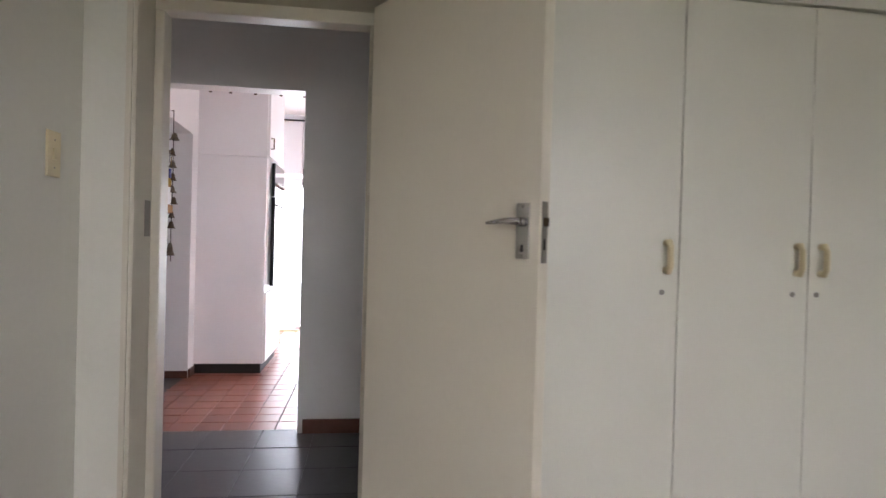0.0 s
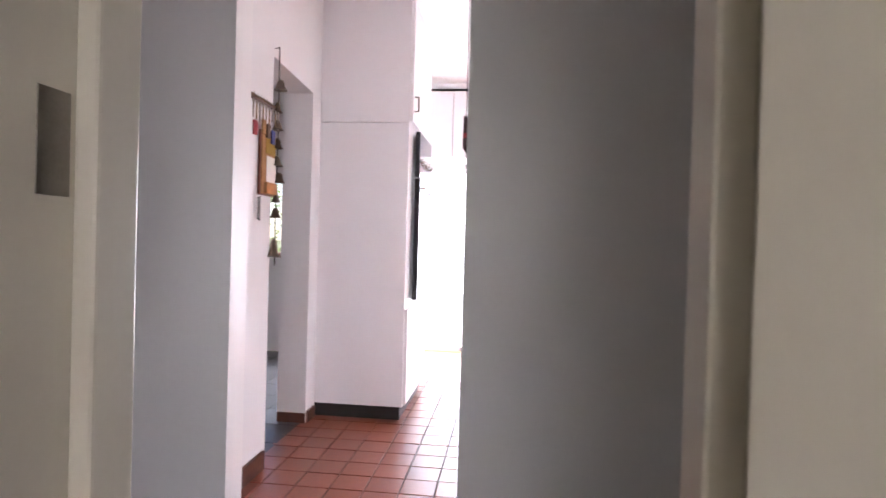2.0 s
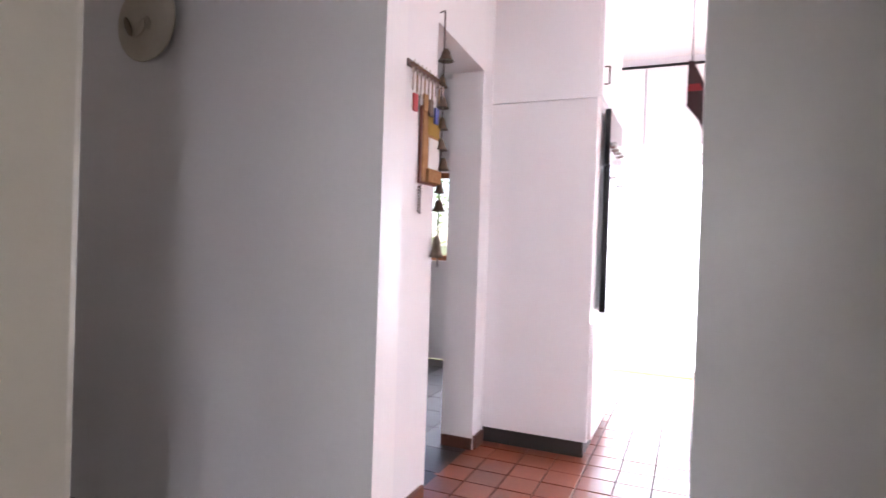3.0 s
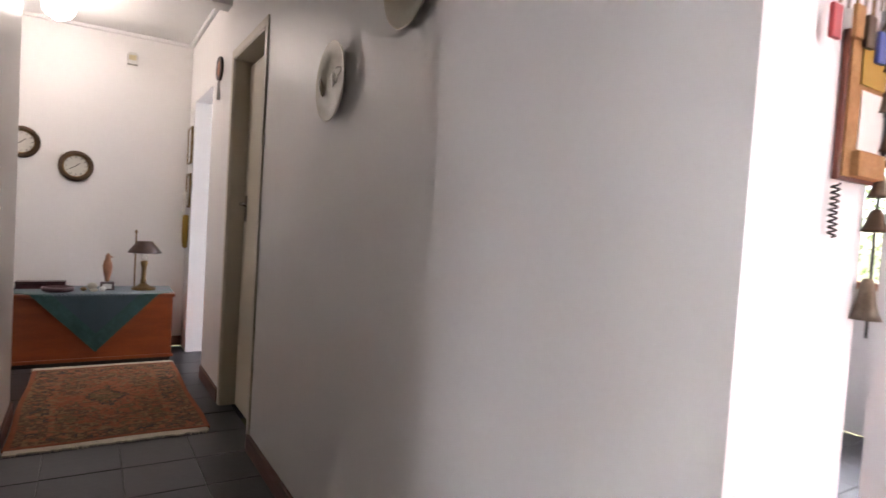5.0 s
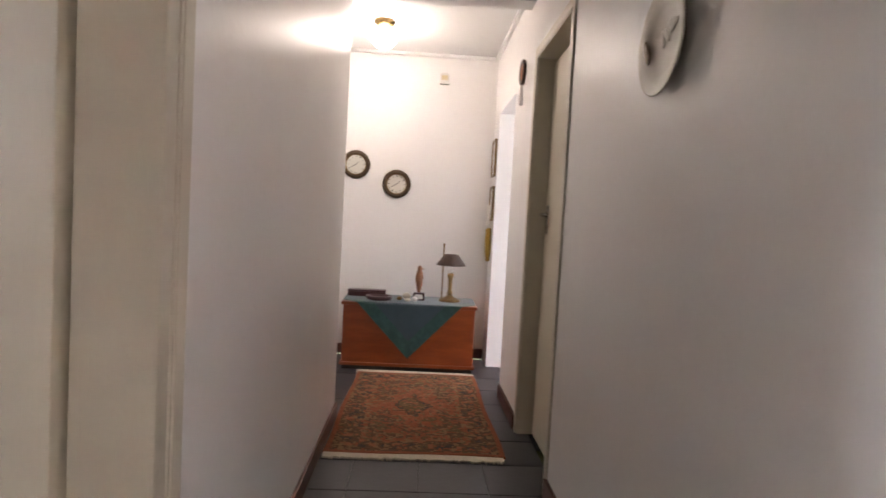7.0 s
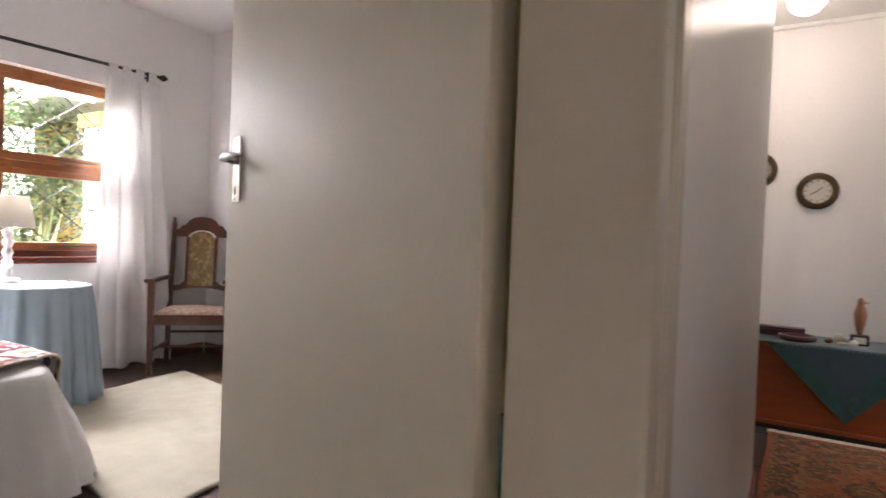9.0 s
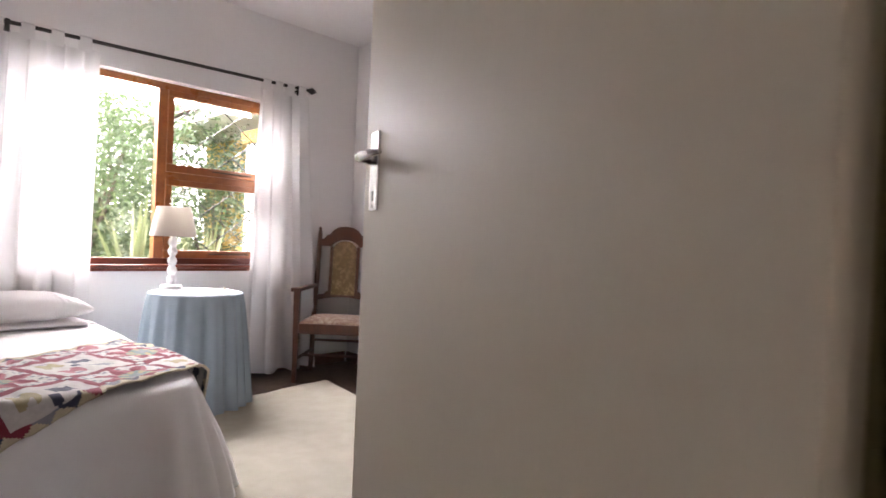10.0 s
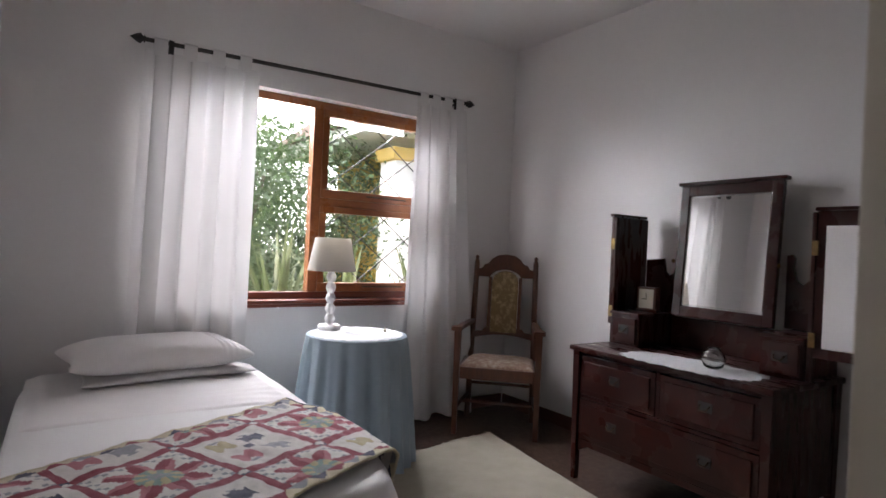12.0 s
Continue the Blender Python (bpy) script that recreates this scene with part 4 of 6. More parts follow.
part("lens", box(0.0422, 0.046, -0.026, 0.026, -0.015, 0.025, 0.002), IVORY, sens)

globe = thing("ceiling_lamp", "lit opal glass ceiling lamp with drop globe", "ceiling lamp", (-5.0, -0.91, H_COR))
part("rose", lathe([(0.075, -0.0005), (0.075, -0.02), (0.055, -0.03), (0.055, -0.05)], 24), BRASS, globe, "brass ceiling rose", True)
part("globe", lathe([(0.052, -0.0505), (0.085, -0.07), (0.098, -0.10), (0.090, -0.14), (0.062, -0.175), (0.025, -0.195), (0.004, -0.199)], 28), GLOBE, globe, "glowing opal glass globe", True).visible_shadow = False


def picture(x0, x1, z0, z1, label):
    p = thing("framed_picture", label, "picture", ((x0 + x1) / 2, -0.001, (z0 + z1) / 2), group="pictures by the opening")
    w, h = (x1 - x0) / 2, (z1 - z0) / 2
    for a in (-1, 1):
        part("frame_side", box(min(a * w, a * (w - 0.016)), max(a * w, a * (w - 0.016)), -0.018, 0, -h, h, 0.003), BRASS, p)
        part("frame_rail", box(-w + 0.0165, w - 0.0165, -0.018, 0, min(a * h, a * (h - 0.016)), max(a * h, a * (h - 0.016)), 0.003), BRASS, p)
    part("print", box(-w + 0.017, w - 0.017, -0.008, -0.002, -h + 0.017, h - 0.017), PAPER, p, "pale faded print")
    return p


picture(-5.69, -5.49, 1.54, 1.84, "narrow brass-framed picture beside the opening")
picture(-5.69, -5.49, 1.18, 1.46, "narrow brass-framed picture below another")
tagged(part("wall_calendar", box(-5.70, -5.58, -0.034, -0.020, 1.14, 1.31, 0.002), PAPER), "small white paper calendar hanging by the pictures", "calendar")
mitt = tagged(part("hanging_mitt", lathe([(0.002, 0.84), (0.03, 0.85), (0.045, 0.92), (0.05, 1.02), (0.045, 1.11), (0.02, 1.12)], 14, (-5.60, -0.032, 0)), YELLOW_CLOTH, smooth=True), "mustard yellow cloth mitt hanging on the wall", "oven mitt")
mitt.scale = (1, 0.55, 1)
rd = thing("round_ornament", "small round carved ornament over the doorway", "ornament", (-4.42, -0.002, 2.09))
part("rim", lathe([(0.075, 0.0), (0.08, -0.012), (0.07, -0.02), (0.055, -0.012)], 28, (0, 0, 0), "y"), LAMP_SHADE_DARK, rd, "", True)
part("centre", lathe([(0.054, -0.004), (0.05, -0.014), (0.01, -0.020)], 28, (0, 0, 0), "y"), TERRACOTTA, rd, "", True)
part("tassel", lathe([(0.004, -0.075), (0.008, -0.10), (0.014, -0.19), (0.010, -0.20)], 10, (0, -0.012, 0)), PILLOW, rd, "pale pink tassel")

wood_door = thing("wooden_door", "orange-brown wooden door folded back beyond the lobby opening", "door", (-5.718, 0.60, 0.004))
part("panel", box(0.002, 0.042, -0.40, 0.40, 0.0, 2.0, 0.003), CHEST_WOOD, wood_door)
for y0, y1, z0, z1 in ((-0.31, -0.03, 0.18, 0.85), (0.03, 0.31, 0.18, 0.85), (-0.31, -0.03, 1.0, 1.85), (0.03, 0.31, 1.0, 1.85)):
    part("raised_panel", box(0.0422, 0.052, y0, y1, z0, z1, 0.006), CHEST_WOOD, wood_door)
part("knob", lathe([(0.008, 0.0), (0.008, 0.02), (0.022, 0.034), (0.016, 0.052)], 14, (0.042, 0.355, 1.0), "x"), BRASS, wood_door, "small brass knob", True)

# cornice strips of the lobby
for nm, bm in (("cornice_end", box(-5.719, -5.69, -2.86, -0.001, H_COR - 0.03, H_COR - 0.001, 0.008)), ("cornice_north", box(-5.689, -4.26, -0.03, -0.0005, H_COR - 0.03, H_COR - 0.001, 0.008))):
    structure(nm, bm, CEIL, "narrow white moulded cornice", "cornice")


# ---- corridor rug ----
RUG_COLS = [mat("rug_" + n, c, 0.95, None, 0.9, 25, 260, 0.5) for n, c in (
    ("rust", (0.27, 0.078, 0.026, 1)), ("brown", (0.12, 0.055, 0.022, 1)), ("olive", (0.14, 0.085, 0.030, 1)), ("sand", (0.25, 0.14, 0.06, 1)), ("navy", (0.055, 0.035, 0.026, 1)), ("rose", (0.31, 0.11, 0.045, 1)))]


def rug_pick(u, v):
    # v across, u along; mirrored halves
    wa, wb = noise.noise((u * 11, v * 8, 3.0)), noise.noise((u * 11, v * 8, 9.0))
    a, b = min(u, 1 - u) * 1.46, min(v, 1 - v) * 0.90
    e = min(a, b)
    a, b = a + 0.06 * wa, b + 0.06 * wb
    speck = noise.noise((u * 70, v * 40, 5.0))
    if speck > 0.16 and e > 0.025:
        return (1, 3, 2, 0)[int((wa + 1) * 6) % 4]
    n1 = noise.noise((a * 17, b * 17, 1.5))
    n2 = noise.noise((a * 42, b * 42, 7.0))
    if e < 0.025:
        return 0
    if e < 0.05:
        return 3 if n2 > 0.1 else 1
    if e < 0.16:
        k = math.sin(a * 48) * math.sin(b * 48)
        return 5 if k > 0.45 else (3 if n2 > 0.28 else (4 if k < -0.45 else 1))
    if e < 0.185:
        return 3 if math.sin((a + b) * 90) > 0 else 0
    da, db = (a - 0.73) / 0.40, (b - 0.45) / 0.22
    m = abs(da) + abs(db)
    if m < 0.42:
        return 2 if n2 < 0.22 else 5
    if m < 0.55:
        return 4 if n2 > -0.1 else 1
    if m < 0.95:
        return 5 if n2 > 0.12 else 0
    return 3 if n2 > 0.33 else (1 if n1 > 0.12 else (2 if n1 < -0.2 else 0))


rug = thing("runner_rug", "worn rust and brown patterned rug with cream fringes", "rug", (-4.37, -0.565, 0.001))
pile = part("woven_field", sheet(110, 68, lambda u, v: ((u - 0.5) * 1.48 + 0.006 * math.sin(v * 7), (v - 0.5) * (0.88 + 0.03 * (u - 0.5)) + 0.006 * math.sin(u * 9), 0.010 + 0.0015 * math.sin(u * 23) * math.sin(v * 13))), RUG_COLS[0], rug)
painted(pile, RUG_COLS[1:], 110, 68, rug_pick)
thick(pile, 0.009, -1.0)
for s in (-1, 1):
    bm = bmesh.new()
    for i in range(120):
        y = (-0.5 + i / 119) * 0.87
        ln = rng.uniform(0.05, 0.075)
        add_box(bm, min(s * 0.735, s * (0.735 + ln)), max(s * 0.735, s * (0.735 + ln)), y - 0.0038 + rng.uniform(-0.0015, 0.001), y + 0.0036, 0.0, 0.008)
    part("fringe", bm, FRINGE, rug, "cream knotted fringe")


# ---- bedroom two: window ----
win = thing("window_1", "timber window with one fixed and two hinged panes", "window", kind="structure")
WX0, WX1, WZ0, WZ1, WY = -3.748, -2.002, 0.82, 2.058, -5.31
part("window_sill", box(WX0 + 0.001, WX1 - 0.001, -5.44, -5.17, 0.801, 0.822, 0.005), SILL_WOOD, win, "dark red-brown timber sill")
part("window_sill_nosing", box(-3.80, -1.95, -5.199, -5.168, 0.78, 0.8, 0.004), SILL_WOOD, win)
part("bottom_rail", box(WX0, WX1, WY - 0.035, WY + 0.035, 0.8225, 0.862, 0.004), SILL_WOOD, win)
part("top_rail", box(WX0, WX1, WY - 0.035, WY + 0.035, WZ1 - 0.045, WZ1, 0.004), WINDOW_WOOD, win)
for x0, x1 in ((WX0, WX0 + 0.045), (-2.935, -2.875), (WX1 - 0.045, WX1)):
    part("frame_post", box(x0, x1, WY - 0.035, WY + 0.035, 0.8625, WZ1 - 0.0455, 0.004), WINDOW_WOOD, win)
part("transom", box(WX0 + 0.0455, -2.9355, WY - 0.033, WY + 0.033, 1.405, 1.455, 0.004), WINDOW_WOOD, win)
fixed = part("pane", box(-2.8745, WX1 - 0.0455, WY - 0.003, WY + 0.003, 0.863, WZ1 - 0.046), GLASS, win)
fixed.visible_shadow = False
for z0, z1 in ((0.8635, 1.4045), (1.4555, WZ1 - 0.0465)):
    sash = part("sash", box(WX0 + 0.046, -2.936, WY - 0.02, WY + 0.045, z0, z0 + 0.055, 0.004), WINDOW_WOOD, win)
    part("sash_rail", box(WX0 + 0.046, -2.936, WY - 0.02, WY + 0.045, z1 - 0.04, z1, 0.004), WINDOW_WOOD, sash)
    for x0, x1 in ((WX0 + 0.046, WX0 + 0.086), (-2.976, -2.936)):
        part("sash_stile", box(x0, x1, WY - 0.02, WY + 0.045, z0 + 0.0555, z1 - 0.0405, 0.004), WINDOW_WOOD, sash)
    p = part("pane", box(WX0 + 0.0865, -2.9765, WY + 0.008, WY + 0.013, z0 + 0.056, z1 - 0.041), GLASS, sash)
    p.visible_shadow = False
    part("stay", tube([(-3.55, WY + 0.05, z0 + 0.03), (-3.25, WY + 0.055, z0 + 0.032)], 0.005, 8), BRONZE, sash, "dark metal window stay")

bars = thing("burglar_bars", "thin black diamond-pattern burglar bars behind the glass", "burglar bars", (0, 0, 0))
bx0, bx1, bz0, bz1, by = -3.70, -2.945, 0.87, 2.01, WY - 0.06
for sgn in (1, -1):
    for k in range(-5, 9):
        c = bx0 + k * 0.34
        # line: z - bz0 = sgn * 0.80 * (x - c); clipped to the opening
        pts = []
        for z in (bz0, bz1):
            x = c + sgn * (z - bz0) / 0.80 + (0 if sgn > 0 else 0.51)
            pts.append((x, z))
        (xa, za), (xb, zb) = pts
        def clip(x_lim, xa, za, xb, zb):
            t = (x_lim - xa) / (xb - xa)
            return x_lim, za + t * (zb - za)
        lo, hi = (pts[0], pts[1]) if xa < xb else (pts[1], pts[0])
        if hi[0] <= bx0 or lo[0] >= bx1:
            continue
        if lo[0] < bx0:
            lo = clip(bx0, *lo, *hi)
        if hi[0] > bx1:
            hi = clip(bx1, *lo, *hi)
        if hi[0] - lo[0] < 0.03:
            continue
        yy = by - (0.003 if sgn > 0 else -0.003)
        part("bar", tube([(lo[0], yy, lo[1]), (hi[0], yy, hi[1])], 0.0044, 6), IRON, bars)
for x0, x1, z0, z1 in ((bx0 - 0.005, bx1 + 0.005, bz0 - 0.008, bz0), (bx0 - 0.005, bx1 + 0.005, bz1, bz1 + 0.008), (bx0 - 0.010, bx0 - 0.0055, bz0, bz1), (bx1 + 0.0055, bx1 + 0.010, bz0, bz1)):
    part("border_bar", box(x0, x1, by - 0.006, by + 0.006, z0, z1, 0.001), IRON, bars)

# ---- curtains and rod ----
ROD_Y, ROD_Z0, ROD_Z1 = -5.105, 2.155, 2.195
def rod_z(x):
    return ROD_Z0 + (ROD_Z1 - ROD_Z0) * (x + 1.88) / (-3.94 + 1.88)


rod = thing("curtain_rod", "thin dark iron curtain rod with pointed finials", "curtain rod")
part("pole", tube([(-1.90, ROD_Y, rod_z(-1.90)), (-3.92, ROD_Y, rod_z(-3.92))], 0.011, 12), IRON, rod)
for x, s in ((-1.90, 1), (-3.92, -1)):
    bm = lathe([(0.012, 0.0), (0.020, 0.004), (0.012, 0.010), (0.026, 0.022), (0.022, 0.036), (0.006, 0.062), (0.001, 0.07)], 14, (0, 0, 0), "x")
    bmesh.ops.transform(bm, matrix=Matrix.Translation((x, ROD_Y, rod_z(x))) @ Matrix.Diagonal((s, 1, 1, 1)), verts=bm.verts)
    bmesh.ops.recalc_face_normals(bm, faces=bm.faces)
    part("finial", bm, IRON, rod, "", True)
for x in (-2.02, -3.83):
    bm = box(x - 0.012, x + 0.012, ROD_Y - 0.012, ROD_Y + 0.013, rod_z(x) - 0.055, rod_z(x) + 0.016, 0.003)
    add_box(bm, x - 0.010, x + 0.010, -5.2, ROD_Y - 0.0125, rod_z(x) - 0.03, rod_z(x) - 0.015, 0.002)
    part("bracket", bm, IRON, rod)


def curtain(x0, x1, z_bot, folds, seed, label, edge_x0=0.0, edge_x1=0.0):
    """Tab-top curtain hanging in soft folds between x0 and x1."""
    c = thing("curtain", label, "curtain", (0, 0, 0), group="sheer curtains at the window")
    r = random.Random(seed)
    ph = [r.uniform(0, 6.28) for _ in range(4)]
    w = x1 - x0
    def place(u, v):
        z = z_bot + v * (rod_z((x0 + x1) / 2) - 0.055 - z_bot)
        d = 1 - v
        fold = 0.046 * (0.35 + 0.65 * d ** 0.5) * math.sin(u * folds * 6.283 + ph[0] + 1.7 * math.sin(u * 4.3 + ph[1]) + 0.8 * math.sin(d * 2 + ph[1]))
        fold += 0.010 * math.sin(u * folds * 2.3 * 6.283 + ph[2] + d * 1.2)
        x = x0 + w * u + 0.012 * math.sin(u * folds * 12.57 + ph[3]) + (edge_x0 * (1 - u) + edge_x1 * u) * d
        return (x, ROD_Y + 0.004 + fold * (1 - 0.5 * v), z + 0.006 * math.sin(u * folds * 6.283))
    part("drop", sheet(150, 40, place), SHEER, c, "", True)
    n = 4
    for k in range(n):
        xc = x0 + w * (k + 0.5) / n
        zt = rod_z(xc)
        ring = [(ROD_Y + 0.020 * math.cos(a), zt + 0.019 * math.sin(a)) for a in [math.pi * q / 8 for q in range(9)]]
        path = [(ROD_Y + 0.018, zt - 0.075), *ring, (ROD_Y - 0.018, zt - 0.075)]
        bm = bmesh.new()
        la = [bm.verts.new((xc - 0.032, y, z)) for y, z in path]
        lb = [bm.verts.new((xc + 0.032, y, z)) for y, z in path]
        for i in range(len(path) - 1):
            bm.faces.new((la[i], lb[i], lb[i + 1], la[i + 1]))
        part("tab", bm, SHEER, c, "", True)
    return c


curtain(-2.465, -1.90, 0.02, 3.2, 3, "sheer white tab-top curtain drawn aside by the bed", 0.02, 0.05)
curtain(-3.90, -3.51, 0.02, 2.6, 8, "sheer white tab-top curtain drawn aside by the chair", -0.13, 0.03)

# ---- bed ----
BX0, BX1, BY0, BY1, BZ = -2.475, -1.43, -5.09, -3.24, 0.495
bed = thing("single_bed", "single bed made up with a white cotton cover", "bed", ((BX0 + BX1) / 2, (BY0 + BY1) / 2, 0), -1.2)
bw, bl = (BX1 - BX0) / 2, (BY1 - BY0) / 2


def super_ring(n, a, b, p):
    out = []
    for i in range(n):
        t = 2 * math.pi * i / n
        c, s = math.cos(t), math.sin(t)
        out.append((a * math.copysign(abs(c) ** (2 / p), c), b * math.copysign(abs(s) ** (2 / p), s), t))
    return out


bm = bmesh.new()
rings = []
for f, z, flare in ((1.0, 0.015, 0.15), (1.0, 0.12, 0.125), (1.0, 0.26, 0.08), (1.0, 0.38, 0.03), (1.0, 0.44, 0.008), (0.985, 0.478, 0.0), (0.955, BZ, 0.0), (0.8, BZ + 0.006, 0.0), (0.55, BZ + 0.008, 0), (0.25, BZ + 0.009, 0)):
    ring = []
    for x, y, t in super_ring(160, bw * f, bl * f, 6.5 if f > 0.9 else 5):
        k = flare * (1 + 0.35 * math.sin(t * 22 + 0.8 * math.sin(t * 5)))
        side_wall = 0.15 if x > 0 else 1.0
        dx = k * side_wall * (x / bw) ** 3
        dy = k * 0.35 * (y / bl) ** 5 * (1 if y > 0 else 0)
        nz = 0.004 * noise.noise((x * 6, y * 6, z * 3)) if z > 0.4 else 0
        ring.append(bm.verts.new((x + dx, y + dy, z + nz)))
    rings.append(ring)
for a, b in zip(rings, rings[1:]):
    for i in range(160):
        j = (i + 1) % 160
        bm.faces.new((a[i], a[j], b[j], b[i]))
bm.faces.new(rings[-1])
part("bed_cover", bm, SHEET, bed, "white cotton bed cover hanging to the floor", True)
part("top_sheet", sheet(80, 110, lambda u, v: ((u - 0.5) * bw * 1.90, -bl * 0.93 + v * 0.86, BZ + 0.014 + 0.004 * noise.noise((u * 4, v * 5, 2.0)) + 0.0035 * math.sin(v * 62 + 9 * u + 2.5 * math.sin(u * 9) + 3 * noise.noise((u * 6, v * 4, 1.0))) * max(0.0, 0.6 - u) * v
                         - 0.03 * max(0, abs(u - 0.5) - 0.44) / 0.06 * 0.6 - 0.016 * max(0, v - 0.96) / 0.04)), PILLOW, bed, "", True)


def pillow(name, label, at, rz, a, b, h, pleats):
    p = thing(name, label, "pillow", at, rz)
    bm = bmesh.new()
    m, n = 132, 44
    top, bot = {}, {}
    for i in range(m + 1):
        for j in range(n + 1):
            u, v = i / m * 2 - 1, j / n * 2 - 1
            e = max(0.0, (1 - abs(u) ** 3.2) * (1 - abs(v) ** 3.2)) ** 0.42
            sag = 0.006 * noise.noise((u * 2.2, v * 2.2, a * 9))
            x, y = a * u * (1 - 0.08 * (1 - v * v)), b * v * (1 - 0.13 * (1 - u * u))
            ple = 0.006 * math.sin(u * 84) if pleats and -0.94 < u < -0.62 else 0
            top[i, j] = bm.verts.new((x, y, h * (0.42 + 0.58 * e) + sag * e + ple * e))
            bot[i, j] = bm.verts.new((x, y, h * (0.42 - 0.42 * e))) if 0 < i < m and 0 < j < n else top[i, j]
    for i in range(m):
        for j in range(n):
            bm.faces.new((top[i, j], top[i + 1, j], top[i + 1, j + 1], top[i, j + 1]))
            q = (bot[i, j], bot[i, j + 1], bot[i + 1, j + 1], bot[i + 1, j])
            if len(set(q)) == 4 and not bm.faces.get(q):
                bm.faces.new(q)
    bmesh.ops.recalc_face_normals(bm, faces=bm.faces)
    part("cushion", bm, PILLOW, p, "white pleated pillow case", True)
    return p


pillow("pillow", "flat white pillow lying under the plump one", (-2.02, -4.87, BZ + 0.012), 5, 0.375, 0.215, 0.05, False)
pillow("pillow", "plump white pillow with a pleated end", (-1.985, -4.87, BZ + 0.045), 6, 0.39, 0.225, 0.155, True)

# ---- quilt: a throw laid askew across the bed ----
QUILT = [mat("quilt_" + n, c, 0.9, None, 0.5, 60, 350, 0.25, sheen=0.1) for n, c in (
    ("ground", (0.62, 0.58, 0.54, 1)), ("red", (0.23, 0.024, 0.042, 1)), ("pink", (0.40, 0.13, 0.15, 1)), ("green", (0.19, 0.27, 0.23, 1)),
    ("navy", (0.05, 0.05, 0.085, 1)), ("tan", (0.42, 0.35, 0.20, 1)), ("grey", (0.26, 0.26, 0.28, 1)), ("cream", (0.58, 0.50, 0.34, 1)))]
QL, QW = 1.22, 0.66
qc, qa = Vector((-1.93, -3.555, 0)), math.atan2(-0.43, -0.90)
qx, qy = Vector((math.cos(qa), math.sin(qa), 0)), Vector((-math.sin(qa), math.cos(qa), 0))


def quilt_place(u, v):
    p = qc + qx * ((u - 0.5) * QL + 0.02) + qy * ((v - 0.5) * QW)
    rip = 0.006 + 0.007 * noise.noise((p.x * 11, p.y * 11, 4.0)) + 0.004 * noise.noise((p.x * 34, p.y * 26, 8.0)) + 0.002 * math.sin(p.x * 30 + p.y * 22)
    z = BZ + 0.020 + rip
    over = (BX0 + 0.035) - p.x
    if over > 0:
        p.x, z = BX0 + 0.035 - min(over, 0.055) - 0.02 * min(1, over * 4), BZ + 0.016 - max(0, over - 0.03) + rip * 0.4
    if p.x > BX1 + 0.03:
        p.x = BX1 + 0.03
    if p.y > BY1 - 0.015:
        ov = p.y - (BY1 - 0.015)
        p.y, z = BY1 + 0.012 + 0.04 * min(ov, 0.3), z - ov
    return (p.x, p.y, z)


def quilt_pick(u, v):
    x, y = u * QL, v * QW
    if v < 0.05 or v > 0.955 or u > 0.965:
        run, depth = (y, (1 - u) / 0.035) if u > 0.965 else (x, min(v / 0.05, (1 - v) / 0.045))
        k, f = divmod(run / 0.075, 1.0)
        return (4, 1, 6)[int(k) % 3] if abs(2 * f - 1) < depth else 7
    B = 0.305
    bi, bj = int(x // B), int((y + 0.10) // B)
    cx, cy = (x % B) / B - 0.5, ((y + 0.10) % B) / B - 0.5
    if max(abs(cx), abs(cy)) > 0.445:
        if min(abs(cx), abs(cy)) > 0.445:
            return 4 if (abs(cx) + abs(cy)) * 20 % 2 < 1 else 0
        return 1
    r, a = math.hypot(cx, cy), math.atan2(cy, cx)
    if (bi + bj) % 2 == 0:
        # eight-pointed star of small diamonds
        edge = 0.25 + 0.20 * abs(math.cos(4 * a)) ** 1.5
        if r < 0.10:
            return 3 if (int(cx * 60) + int(cy * 60)) % 2 else 6
        if r < 0.20:
            return 5 if int((a + 3.2) * 2.55) % 2 else 3
        if r < edge:
            return 2 if int((a + 3.2) * 2.55) % 2 else 1
        if max(abs(cx), abs(cy)) > 0.36 and (int(cx * 22) + int(cy * 22)) % 3 == 0:
            return 6
        return 0
    # four little houses and hearts round a centre
    hx, hy = abs(cx) - 0.19, abs(cy) - 0.19
    if r < 0.055:
        return 4
    if abs(hx) < 0.125 and abs(hy) < 0.095 + 0.03 * math.sin(cx * 40):
        return (2, 5, 6, 4)[(cx > 0) * 2 + (cy > 0)]
    if abs(abs(cx) - 0.19) < 0.10 and abs(abs(cy) - 0.315) < 0.012 and int(cx * 80) % 2:
        return 6
    return 0


quilt_thing = thing("quilt", "patchwork quilt in red and white laid across the bed", "quilt")
quilt = part("patchwork_top", sheet(176, 96, quilt_place), QUILT[0], quilt_thing, "", True)
painted(quilt, QUILT[1:], 176, 96, quilt_pick)
thick(quilt, 0.007, 1.0)
for e0, e1 in (((0, 0), (1, 0)), ((1, 0), (1, 1)), ((0, 1), (1, 1))):
    part("binding", tube([Vector(quilt_place(e0[0] + (e1[0] - e0[0]) * k / 60, e0[1] + (e1[1] - e0[1]) * k / 60)) + Vector((0, 0, 0.004)) for k in range(61)], 0.005, 6), QUILT[4] if e0[0] == 1 else QUILT[7], quilt_thing, "dark narrow cloth binding" if e0[0] == 1 else "cream narrow cloth binding")

